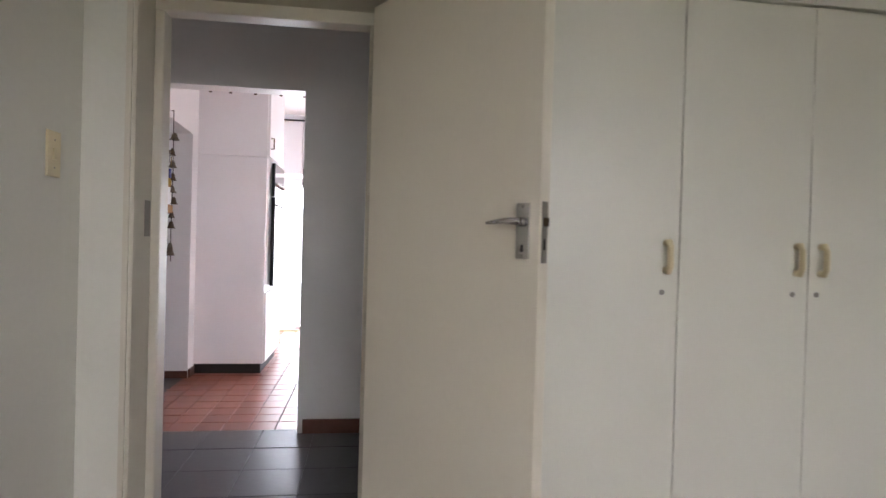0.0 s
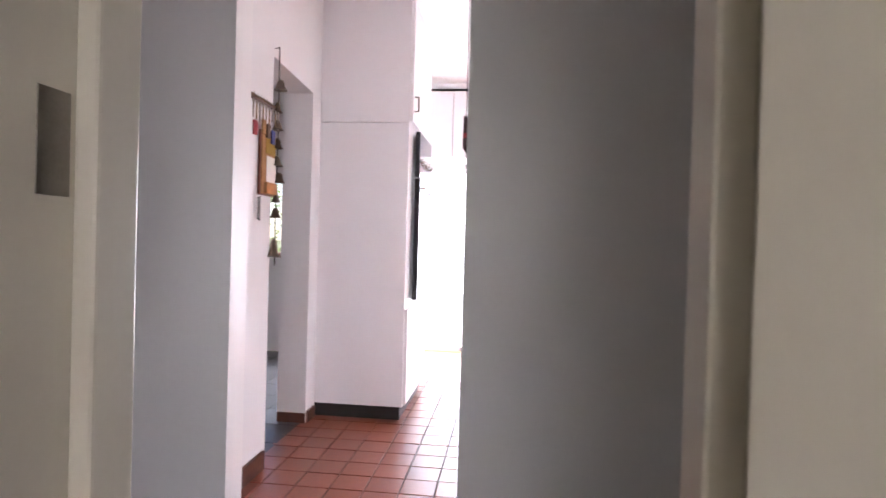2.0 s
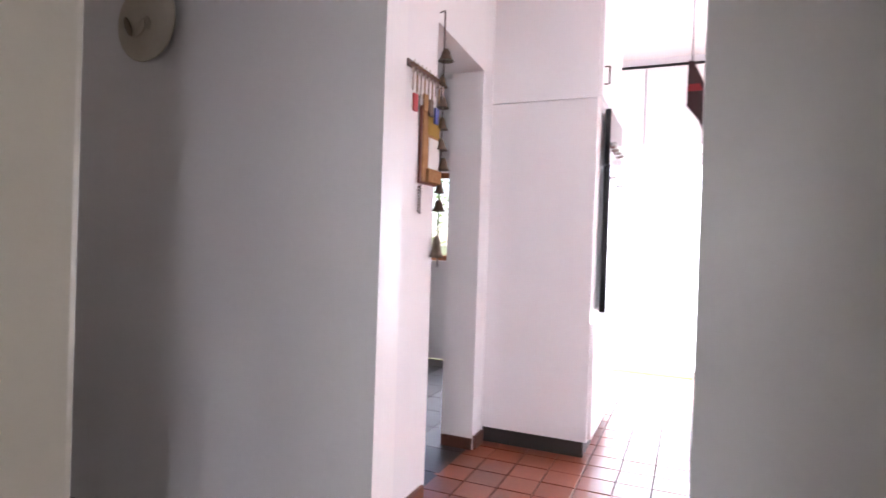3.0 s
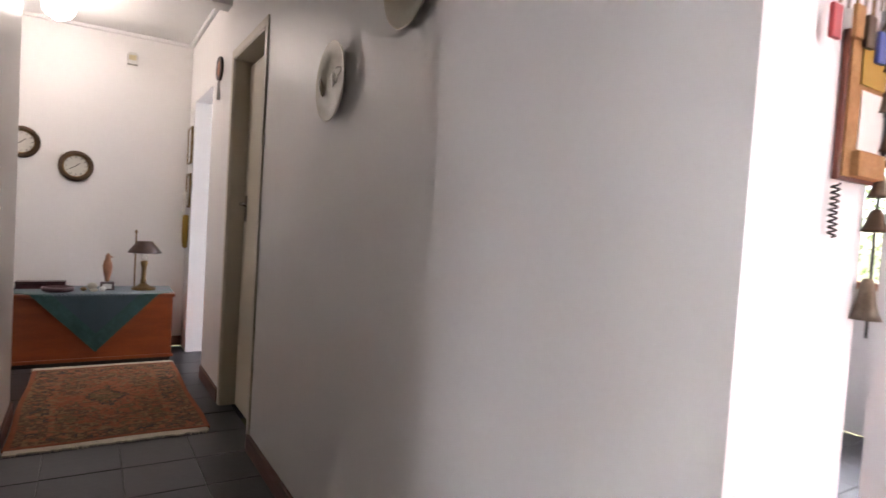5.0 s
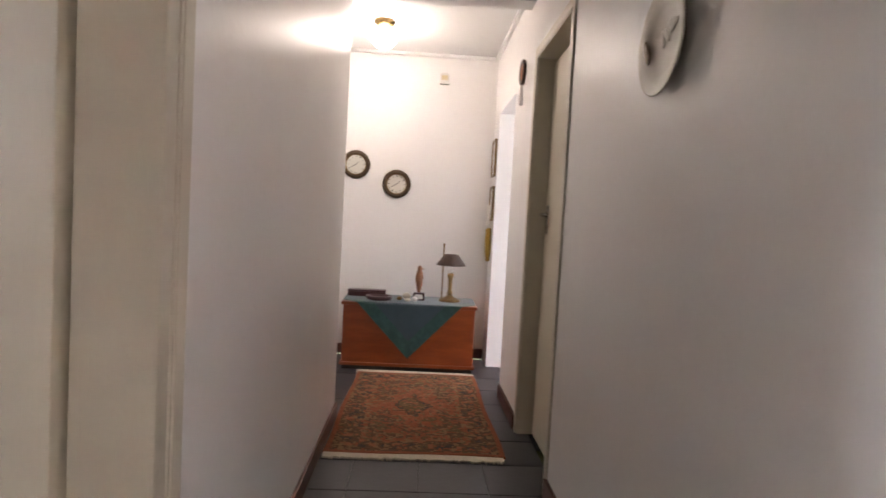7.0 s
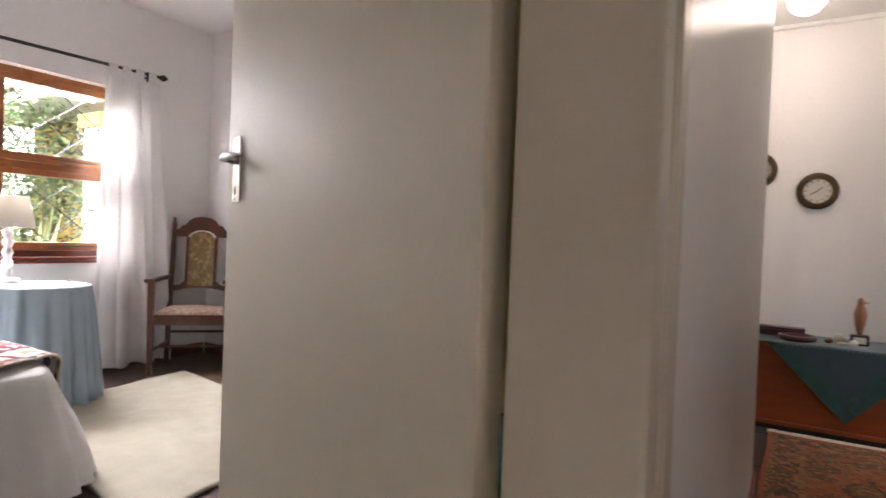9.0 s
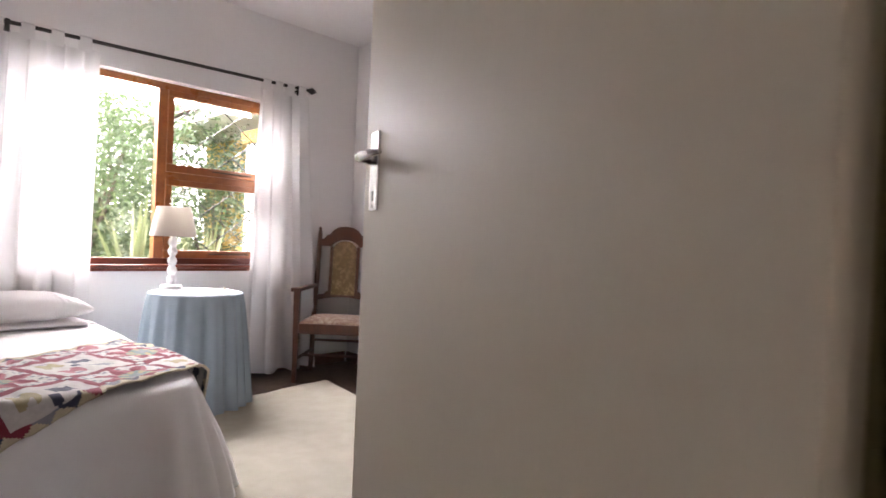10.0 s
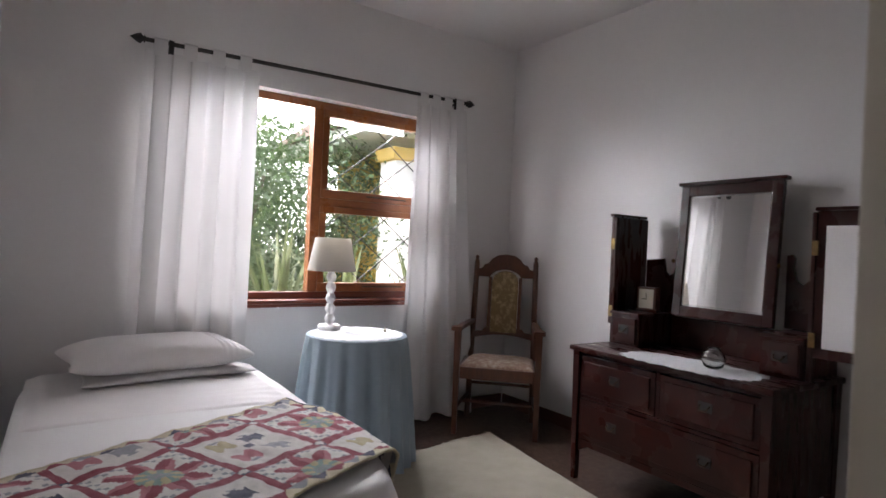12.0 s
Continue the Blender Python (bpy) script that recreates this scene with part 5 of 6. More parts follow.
# ---- round table, lamp ----
TX, TY, TZ = -2.93, -4.66, 0.685
tab = thing("round_table", "round bedside table hidden under a blue cloth", "table", (TX, TY, 0))
part("tabletop", lathe([(0.26, TZ - 0.024), (0.265, TZ - 0.018), (0.265, TZ - 0.008), (0.26, TZ - 0.004)], 40), OAK, tab)
part("pedestal", lathe([(0.16, 0.0), (0.16, 0.03), (0.04, 0.06), (0.03, 0.3), (0.045, TZ - 0.025)], 20), OAK, tab)
clth = thing("table_cloth", "pale blue floor-length cloth on a round table", "tablecloth", (TX, TY, 0))
bm = bmesh.new()
rings = []
N = 220
for k in range(15):
    f = k / 14
    ring = []
    for i in range(N):
        t = 2 * math.pi * i / N
        wave = math.sin(t * 17 + 1.3 * math.sin(t * 3) + 0.9 * math.sin(t * 5 + 1) + 0.5) + 0.4 * math.sin(t * 29 + 2)
        r = 0.270 + 0.055 * f ** 0.9 + 0.023 * f ** 0.5 * wave
        z = TZ - 0.004 - f * (TZ - 0.012) if k else TZ - 0.001
        ring.append(bm.verts.new((r * math.cos(t), r * math.sin(t), z)))
    rings.append(ring)
for a, b in zip(rings, rings[1:]):
    for i in range(N):
        j = (i + 1) % N
        bm.faces.new((a[i], b[i], b[j], a[j]))
part("skirt", bm, BLUE_CLOTH, clth, "", True)
part("cloth_top", lathe([(0.271, TZ - 0.0035), (0.270, TZ + 0.001), (0.262, TZ + 0.0028), (0.01, TZ + 0.003)], 60), BLUE_CLOTH, clth, "", True)
bm = bmesh.new()
ctr = bm.verts.new((0, 0, TZ + 0.006))
prev = []
for rr in (0.08, 0.16, 0.222, 0.245):
    ring = []
    for i in range(120):
        t = 2 * math.pi * i / 120
        r = rr + (0.010 * abs(math.sin(t * 12)) if rr > 0.24 else 0)
        ring.append(bm.verts.new((r * math.cos(t), r * math.sin(t), TZ + 0.006 + (0.002 * math.sin(t * 24) if rr > 0.24 else 0))))
    for i in range(120):
        j = (i + 1) % 120
        bm.faces.new((prev[i], ring[i], ring[j], prev[j])) if prev else bm.faces.new((ctr, ring[i], ring[j]))
    prev = ring
doily = tagged(thick(part("lace_doily", bm, LACE), 0.0025), "round white lace doily with scalloped crochet edge", "doily")
doily.location = (TX, TY, 0)
tagged(part("small_bell", lathe([(0.010, TZ + 0.008), (0.008, TZ + 0.016), (0.004, TZ + 0.022), (0.005, TZ + 0.030), (0.001, TZ + 0.034)], 12, (-3.10, -4.66, 0)), CERAMIC, smooth=True), "tiny white ornament on the lace doily", "ornament")
lamp2 = thing("table_lamp", "white turned wooden table lamp with cream shade", "lamp", (-2.84, -4.83, TZ + 0.0085))
part("base", lathe([(0.062, 0.0), (0.064, 0.006), (0.064, 0.02), (0.058, 0.026), (0.03, 0.028)], 32), LAMP_WHITE, lamp2, "", True)
prof = [(0.024, 0.028)]
for k in range(5):
    z = 0.030 + k * 0.058
    prof += [(0.016, z), (0.024, z + 0.014), (0.0285, z + 0.029), (0.024, z + 0.044), (0.016, z + 0.057)]
prof += [(0.012, 0.33), (0.012, 0.37)]
part("stem", lathe(prof, 24), LAMP_WHITE, lamp2, "white bobbin-turned stem", True)
part("shade", lathe([(0.133, 0.325), (0.1335, 0.328), (0.098, 0.505), (0.097, 0.507), (0.095, 0.505), (0.130, 0.327)], 40, (0, 0, 0), "z", True), SHADE, lamp2, "cream fabric tapered shade", True)
part("bulb", lathe([(0.012, 0.371), (0.016, 0.39), (0.028, 0.42), (0.026, 0.44), (0.01, 0.455)], 14), LAMP_WHITE, lamp2)

# ---- armchair in the corner ----
ch = thing("armchair", "carved oak armchair with tall tapestry back", "armchair", (-3.875, -4.60, 0.0), -44.4)
HW, DP = 0.255, 0.43
for s in (-1, 1):
    part("front_leg", tapered_leg(s * HW, -0.01, 0.0, 0.66, 0.030, 0.042), OAK, ch)
    bmk = tube([(s * 0.225, -DP + 0.02, 0.0), (s * 0.222, -DP, 0.20), (s * 0.22, -DP - 0.005, 0.42), (s * 0.212, -DP - 0.04, 0.75), (s * 0.208, -DP - 0.075, 1.09)], [0.019, 0.020, 0.022, 0.020, 0.018], 8)
    part("back_post", bmk, OAK, ch)
    part("finial", lathe([(0.012, 0.0), (0.018, 0.01), (0.009, 0.022), (0.016, 0.036), (0.003, 0.05)], 12, (s * 0.208, -DP - 0.075, 1.088)), OAK, ch, "", True)
    part("armrest", extrude([(s * (HW - 0.03), 0.045), (s * (HW + 0.035), 0.045), (s * (HW + 0.038), 0.0), (s * (HW + 0.015), -0.06), (s * 0.235, -DP - 0.01), (s * 0.20, -DP - 0.01), (s * (HW - 0.03), -0.06)], 0.66, 0.685, "xy"), OAK, ch)
    part("side_rail", box(min(s * 0.225, s * 0.255), max(s * 0.225, s * 0.255), -DP + 0.015, -0.03, 0.36, 0.425, 0.004), OAK, ch)
    part("stretcher", tube([(s * HW, -0.01, 0.165), (s * 0.223, -DP, 0.165)], 0.012, 8), OAK, ch)
part("front_rail", box(-HW + 0.022, HW - 0.022, -0.026, 0.010, 0.355, 0.43, 0.005), OAK, ch)
part("back_rail", box(-0.20, 0.20, -DP - 0.012, -DP + 0.012, 0.36, 0.42, 0.004), OAK, ch)
part("cross_stretcher", tube([(-0.24, -0.2, 0.165), (0.24, -0.2, 0.165)], 0.012, 8), OAK, ch)
part("back_stretcher", tube([(-0.222, -DP, 0.24), (0.222, -DP, 0.24)], 0.011, 8), OAK, ch)
bm = sheet(20, 20, lambda u, v: ((u - 0.5) * 0.47 * (1 - 0.08 * (1 - v)), -0.405 + v * 0.41, 0.432 + 0.035 * (max(0, (1 - (2 * u - 1) ** 4) * (1 - (2 * v - 1) ** 4))) ** 0.5))
thick(part("seat_pad", bm, SEAT_CLOTH, ch, "patterned cream upholstered seat", True), 0.02)
part("seat", box(-0.215, 0.215, -0.40, -0.028, 0.385, 0.411, 0.004), OAK, ch)


def arch(w, z0, z1, z2, n=14):
    """Outline with straight sides and a round head from z1 to z2."""
    return [(-w, z0), (w, z0), (w, z1)] + [(w * math.cos(math.pi * i / n), z1 + (z2 - z1) * math.sin(math.pi * i / n)) for i in range(1, n)] + [(-w, z1)]


def lean(bm, z0=0.42, per=0.115):
    for v in bm.verts:
        v.co.y -= max(0, v.co.z - z0) * per
    return bm


part("back_panel", lean(extrude(arch(0.092, 0.60, 0.955, 1.03), -DP - 0.010, -DP + 0.016)), TAPESTRY, ch, "green and gold floral tapestry panel")
for s in (-1, 1):
    part("splat_stile", lean(box(min(s * 0.094, s * 0.118), max(s * 0.094, s * 0.118), -DP - 0.012, -DP + 0.014, 0.59, 0.985, 0.003)), OAK, ch)
part("crest_rail", lean(extrude([(-0.205, 0.985), (-0.118, 0.985), (-0.118, 0.96)] + [(0.117 * math.cos(math.pi * i / 12), 0.958 + 0.082 * math.sin(math.pi * i / 12)) for i in range(11, 0, -1)] + [(0.118, 0.96), (0.118, 0.985), (0.205, 0.985), (0.205, 1.04), (0.17, 1.045), (0.15, 1.075), (0.125, 1.08), (0.10, 1.115), (0.06, 1.14), (0, 1.148), (-0.06, 1.14), (-0.10, 1.115), (-0.125, 1.08), (-0.15, 1.075), (-0.17, 1.045), (-0.205, 1.04)], -DP - 0.013, -DP + 0.013)), OAK, ch, "carved scrolled crest rail")
part("lower_back_rail", lean(extrude([(-0.212, 0.555), (-0.14, 0.57), (-0.07, 0.582), (0, 0.585), (0.07, 0.582), (0.14, 0.57), (0.212, 0.555), (0.212, 0.60), (0.15, 0.605), (0.13, 0.63), (-0.13, 0.63), (-0.15, 0.605), (-0.212, 0.60)], -DP - 0.013, -DP + 0.013)), OAK, ch)

# ---- cream rug on the floor ----
def rug2_place(u, v):
    # corners of a slightly askew wool rug
    c00, c10, c01, c11 = Vector((-3.90, -4.67)), Vector((-2.72, -4.50)), Vector((-3.62, -2.95)), Vector((-2.45, -2.85))
    p = (c00 * (1 - u) + c10 * u) * (1 - v) + (c01 * (1 - u) + c11 * u) * v
    w = 0.012 * noise.noise((u * 5, v * 5, 0.3))
    return (p.x + w, p.y + w * 1.4, 0.016 + 0.004 * noise.noise((p.x * 5, p.y * 5, 2)))


rug2 = thing("wool_rug", "thick cream wool rug with short uneven fringe", "rug", (0, 0, 0))
thick(part("wool_field", sheet(70, 90, rug2_place), CREAM_RUG, rug2, "", True), 0.014)
bm = bmesh.new()
for i in range(130):
    x, y, z = rug2_place(i / 129, 0.0)
    ln = rng.uniform(0.02, 0.045)
    add_box(bm, x - 0.003, x + 0.003, y - ln, y + 0.004, 0.001, 0.007)
part("fringe", bm, CREAM_RUG, rug2)

# ---- dresser ----
dr = thing("dressing_table", "dark mahogany dressing table with hinged side mirrors", "dressing table", (-4.10, -3.415, 0.0), -92)
dr.scale.x = 0.88
W, D = 0.585, 0.285
part("top", box(-W - 0.012, W + 0.012, -D, D + 0.018, 0.672, 0.697, 0.006), MAHOGANY, dr)
for sx in (-1, 1):
    for y, z1 in ((D - 0.025, 0.671), (-D + 0.03, 0.671)):
        part("leg", tapered_leg(sx * (W - 0.025), y, 0.0, z1, 0.030, 0.048), MAHOGANY, dr)
    part("side_panel", box(min(sx * (W - 0.012), sx * (W - 0.03)), max(sx * (W - 0.012), sx * (W - 0.03)), -D + 0.055, D - 0.05, 0.20, 0.671, 0.002), MAHOGANY, dr)
part("back_panel", box(-W + 0.05, W - 0.05, -D + 0.01, -D + 0.03, 0.20, 0.671), MAHOGANY, dr)
part("bottom_rail", extrude([(-W + 0.05, 0.215), (W - 0.05, 0.215), (W - 0.05, 0.15), (W - 0.12, 0.185), (-W + 0.12, 0.185), (-W + 0.05, 0.15)], D - 0.04, D - 0.02), MAHOGANY, dr, "curved apron under the drawers")
part("mid_rail", box(-W + 0.05, W - 0.05, D - 0.05, D - 0.018, 0.430, 0.446, 0.002), MAHOGANY, dr)
part("top_rail", box(-W + 0.05, W - 0.05, D - 0.05, D - 0.018, 0.652, 0.671, 0.002), MAHOGANY, dr)
part("divider", box(-0.012, 0.012, D - 0.05, D - 0.018, 0.4465, 0.6515, 0.002), MAHOGANY, dr)


def drop_pull(parent, x, y, z):
    part("pull_plate", box(x - 0.036, x + 0.036, y, y + 0.003, z - 0.022, z + 0.022, 0.001), IRON, parent, "dark metal pull plate")
    part("pull", tube([(x - 0.024, y + 0.003, z + 0.006), (x - 0.024, y + 0.014, z), (x - 0.014, y + 0.018, z - 0.014), (x + 0.014, y + 0.018, z - 0.014), (x + 0.024, y + 0.014, z), (x + 0.024, y + 0.003, z + 0.006)], 0.0035, 6), BRONZE, parent, "drop handle")


for x0, x1, z0, z1, hs in ((-W + 0.051, -0.0125, 0.447, 0.651, (0.0,)), (0.0125, W - 0.051, 0.447, 0.651, (0.0,)), (-W + 0.051, W - 0.051, 0.2155, 0.4295, (-0.28, 0.28))):
    d = part("drawer", box(x0 + 0.003, x1 - 0.003, -0.2, D - 0.014, z0 + 0.003, z1 - 0.003, 0.003), MAHOGANY, dr)
    cx = (x0 + x1) / 2
    part("drawer_panel", box(x0 + 0.03, x1 - 0.03, D - 0.0138, D - 0.006, z0 + 0.028, z1 - 0.028, 0.005), MAHOGANY, d)
    for h in hs:
        drop_pull(d, cx + h, D - 0.0058, (z0 + z1) / 2 + 0.01)
part("gallery_back", box(-0.36, 0.36, -D + 0.01, -D + 0.03, 0.6975, 0.86, 0.003), MAHOGANY, dr, "low back board under the mirror")
for sx in (-1, 1):
    bx = part("trinket_box", box(min(sx * 0.36, sx * 0.56), max(sx * 0.36, sx * 0.56), -D + 0.01, 0.02, 0.6975, 0.86, 0.003), MAHOGANY, dr)
    dd = part("trinket_drawer", box(min(sx * 0.375, sx * 0.545), max(sx * 0.375, sx * 0.545), 0.0202, 0.032, 0.712, 0.845, 0.004), MAHOGANY, bx)
    drop_pull(dd, sx * 0.46, 0.0322, 0.785)
    part("shelf", box(min(sx * 0.352, sx * 0.565), max(sx * 0.352, sx * 0.565), -D + 0.005, 0.036, 0.8605, 0.874, 0.003), MAHOGANY, dr)
    part("scroll_board", extrude([(sx * 0.565, 0.8745), (sx * 0.565, 1.16), (sx * 0.44, 1.17), (sx * 0.425, 1.10), (sx * 0.395, 1.075), (sx * 0.36, 1.095), (sx * 0.345, 1.15), (sx * 0.35, 1.20), (sx * 0.335, 1.215), (sx * 0.312, 1.21), (sx * 0.312, 0.8745)], -D + 0.012, -D + 0.03), MAHOGANY, dr, "shaped scroll-cut back board")
    part("wing_post", box(min(sx * 0.5655, sx * 0.585), max(sx * 0.5655, sx * 0.585), -0.02, 0.01, 0.698, 1.385, 0.003), MAHOGANY, dr)
    if sx > 0:
        wing = part("wing_mirror_frame", box(0.5855, 0.603, -D + 0.035, 0.012, 0.80, 1.39, 0.003), MAHOGANY, dr, "narrow side mirror folded back")
        part("wing_cap", box(0.578, 0.61, -D + 0.025, 0.02, 1.3905, 1.405, 0.003), MAHOGANY, wing)
        part("wing_panel", box(0.5656, 0.5853, -D + 0.031, -0.022, 0.8745, 1.385, 0.002), MAHOGANY, wing)
    else:
        wing = part("wing_mirror_frame", box(-0.80, -0.5855, -0.012, 0.005, 0.80, 1.39, 0.003), MAHOGANY, dr, "narrow side mirror swung open")
        part("wing_cap", box(-0.81, -0.578, -0.02, 0.014, 1.3905, 1.405, 0.003), MAHOGANY, wing)
        part("wing_glass", box(-0.765, -0.625, 0.0052, 0.0068, 0.84, 1.33), MIRROR, wing, "side mirror glass")
    for hz in (0.87, 1.24):
        part("brass_hinge", box(min(sx * 0.572, sx * 0.600), max(sx * 0.572, sx * 0.600), 0.0125, 0.0165, hz - 0.03, hz + 0.03, 0.001), BRASS, wing, "brass butt hinge")
mir = part("mirror_frame", bmesh.new(), MAHOGANY, dr, "bevelled swing mirror in mahogany frame")
bm = bmesh.new()
for q in ((-0.30, -0.245, 0.0, 0.69), (0.245, 0.30, 0.0, 0.69), (-0.2445, 0.2445, 0.0, 0.055), (-0.2445, 0.2445, 0.635, 0.69)):
    add_box(bm, q[0], q[1], -0.014, 0.014, q[2], q[3], 0.004)
add_box(bm, -0.245, 0.245, -0.014, -0.006, 0.055, 0.635)
bm.to_mesh(mir.data)
bm.free()
mir.matrix_basis = pose(0, -D + 0.10, 0.872, 4, 0, -0.35)
part("cap", box(-0.318, 0.318, -0.022, 0.024, 0.6905, 0.708, 0.004), MAHOGANY, mir)
bm = bmesh.new()
add_box(bm, -0.244, 0.244, -0.0055, 0.004, 0.056, 0.634, 0.009, 1)
part("mirror_glass", bm, MIRROR, mir, "bevelled mirror glass")
for sx in (-1, 1):
    part("pivot_knob", lathe([(0.006, 0.0), (0.012, 0.008), (0.008, 0.018)], 12, (sx * 0.312, -D + 0.085, 1.16), "x"), BRASS, dr)

runner_pts = []
for i in range(100):
    t = 2 * math.pi * i / 100
    c, s = math.cos(t), math.sin(t)
    runner_pts.append((-4.10 + 0.30 + 0.145 * math.copysign(abs(c) ** 0.6, c) * (1 + 0.07 * math.sin(t * 26)) - 0.12, -3.335 + 0.32 * math.copysign(abs(s) ** 0.7, s) * (1 + 0.03 * math.sin(t * 26))))
tagged(part("dresser_runner", extrude(runner_pts, 0.6985, 0.7015, "xy"), LACE), "cream scalloped cloth runner on the dressing table", "runner")
jar = thing("glass_jar", "small round clear glass jar on the runner", "jar", (-3.93, -3.225, 0.7020))
part("bowl", lathe([(0.022, 0.0), (0.040, 0.012), (0.050, 0.04), (0.044, 0.066), (0.026, 0.082), (0.027, 0.092), (0.024, 0.092), (0.023, 0.082), (0.040, 0.064), (0.046, 0.04), (0.036, 0.015), (0.004, 0.006)], 28), GLASS, jar, "", True)
clk = thing("mantel_clock", "small wooden clock with a square cream face", "clock", (-4.26, -3.80, 0.8742), -78)
part("case", box(-0.052, 0.052, -0.03, 0.03, 0.0, 0.135, 0.004), OAK, clk)
part("base", box(-0.06, 0.06, -0.036, 0.038, 0.0005, 0.014, 0.003), MAHOGANY, clk)
part("face", box(-0.040, 0.040, 0.0302, 0.033, 0.022, 0.125, 0.001), CERAMIC, clk, "square cream face")
part("pointer", box(-0.002, 0.002, 0.0332, 0.0342, 0.068, 0.105), IRON, clk)
part("pointer", box(0.0005, 0.025, 0.0332, 0.0342, 0.070, 0.074), IRON, clk)

# ---- behind the open door ----
trunk = thing("storage_trunk", "dark storage trunk behind the open door", "trunk", (-2.95, -1.45, 0.0))
part("body", box(-0.45, 0.45, -0.2, 0.2, 0.0, 0.40, 0.01), IRON, trunk)
part("lid", box(-0.455, 0.455, -0.205, 0.205, 0.4005, 0.44, 0.008), IRON, trunk)
gcl = thing("folded_cloth", "green cloth with yellow trim lying on the trunk", "cloth", (-2.95, -1.45, 0.4405))
part("fold", box(-0.40, 0.40, -0.17, 0.17, 0.0, 0.07, 0.03, 3), GREEN_CLOTH, gcl, "", True)
part("trim", box(-0.36, 0.36, 0.11, 0.13, 0.069, 0.073, 0.004, 2), BRIGHT_YELLOW, gcl, "bright yellow trim")
part("trim_edge", box(-0.401, -0.38, 0.02, 0.12, 0.055, 0.074, 0.004, 2), BRIGHT_YELLOW, gcl, "bright yellow trim")

# an olive gown shape and hook, added to dim the gap behind the door
gown = thing("door_gap_filler", "olive gown shape added behind the door to darken the gap", "gown", (-2.21, SS - 0.125, 0.0))
bm = bmesh.new()
rings = []
for z, a, b in ((0.80, 0.165, 0.105), (0.92, 0.160, 0.104), (1.05, 0.150, 0.100), (1.30, 0.140, 0.094), (1.50, 0.135, 0.085), (1.64, 0.12, 0.07), (1.72, 0.06, 0.045), (1.76, 0.02, 0.02)):
    ring = []
    for k in range(72):
        t = 2 * math.pi * k / 72
        f = 1 + (0.10 * math.sin(t * 9 + 0.6 * math.sin(z * 4)) + 0.04 * math.sin(t * 17 + z)) * min(1, (1.8 - z) * 1.2)
        ring.append(bm.verts.new((a * f * math.cos(t), max(-b * 1.12, b * f * math.sin(t)), z)))
    rings.append(ring)
for lo, hi in zip(rings, rings[1:]):
    for k in range(72):
        bm.faces.new((lo[k], lo[(k + 1) % 72], hi[(k + 1) % 72], hi[k]))
bm.faces.new(rings[0][::-1])
bm.faces.new(rings[-1])
part("cloth", bm, OLIVE_CLOTH, gown, "", True)
part("hook", tube([(0, 0.1245, 1.80), (0, 0.08, 1.80), (0, 0.02, 1.775), (0, -0.005, 1.755), (0, -0.02, 1.78)], 0.005, 8), STEEL_DULL, gown, "dull metal hook")


# ---- garden outside the windows ----
structure("ground", sheet(60, 60, lambda u, v: ((u - 0.5) * 800, (v - 0.5) * 800, -0.16)), GRASS, "sunlit dry garden lawn reaching far away", "ground")

structure("paving", box(-9.0, 4.5, -7.3, -5.46, -0.155, -0.12, 0.01), PAVING, "pale concrete paving along the house wall", "paving")


def sky_place(u, v):
    a = radians(180 + (u - 0.5) * 150)
    return (70 * math.sin(a), 70 * math.cos(a), -1 + v * 70)


# Added glowing sheet: white sky that also sends level light into the bedrooms.
structure("backdrop_sky", sheet(24, 4, sky_place), SKY_GLOW, "glowing white backdrop sheet added beyond the garden as sky", "sky")


def leaf_cloud(name, parent, centre, size, count, leaf, material, seed, kind_stuff=True):
    """A crown of single leaves gathered in clumps, with gaps."""
    r = random.Random(seed)
    verts, faces = [], []
    clumps = [(Vector((r.gauss(0, 0.42) * size[0], r.gauss(0, 0.42) * size[1], r.uniform(-0.5, 0.5) * size[2])), r.uniform(0.16, 0.42)) for _ in range(60)]
    for _ in range(count):
        c, s = clumps[r.randrange(len(clumps))]
        p = c + Vector((r.gauss(0, s), r.gauss(0, s), r.gauss(0, s)))
        d = Vector((r.uniform(-1, 1), r.uniform(-1, 1), r.uniform(-0.7, 0.9))).normalized()
        side = d.cross(Vector((r.uniform(-1, 1), r.uniform(-1, 1), 1))).normalized()
        ln, wd = leaf * r.uniform(0.6, 1.3), leaf * r.uniform(0.18, 0.34)
        p = p + Vector(centre)
        b = len(verts)
        up = d.cross(side) * wd * 0.3
        verts += [p, p + d * ln * 0.5 + side * wd + up, p + d * ln, p + d * ln * 0.5 - side * wd + up]
        faces.append((b, b + 1, b + 2, b + 3))
    me = bpy.data.meshes.new(name)
    me.from_pydata([tuple(v) for v in verts], [], faces)
    me.materials.append(material)
    ob = new(name, me)
    ob.parent = parent
    ob["kind"] = "stuff"
    return ob


def shrub(x, y, h, w, seed, material, label, name="garden_shrub"):
    r = random.Random(seed)
    t = thing(name, label, "shrub", (x, y, -0.16))
    bm = bmesh.new()
    for k in range(6):
        a = r.uniform(0, 6.28)
        ex, ey = math.cos(a) * w * 0.32, math.sin(a) * w * 0.32
        add_tube(bm, [(0, 0, 0), (ex * 0.3, ey * 0.3, h * 0.3), (ex * 0.7, ey * 0.7, h * 0.55), (ex, ey, h * 0.8)], [0.05, 0.035, 0.022, 0.008], 7)
    part("trunk", bm, BARK, t, "branching bare stems")
    leaf_cloud("crown", t, (0, 0, h * 0.58), (w, w, h * 0.85), 12000, 0.08, material, seed + 1)
    return t


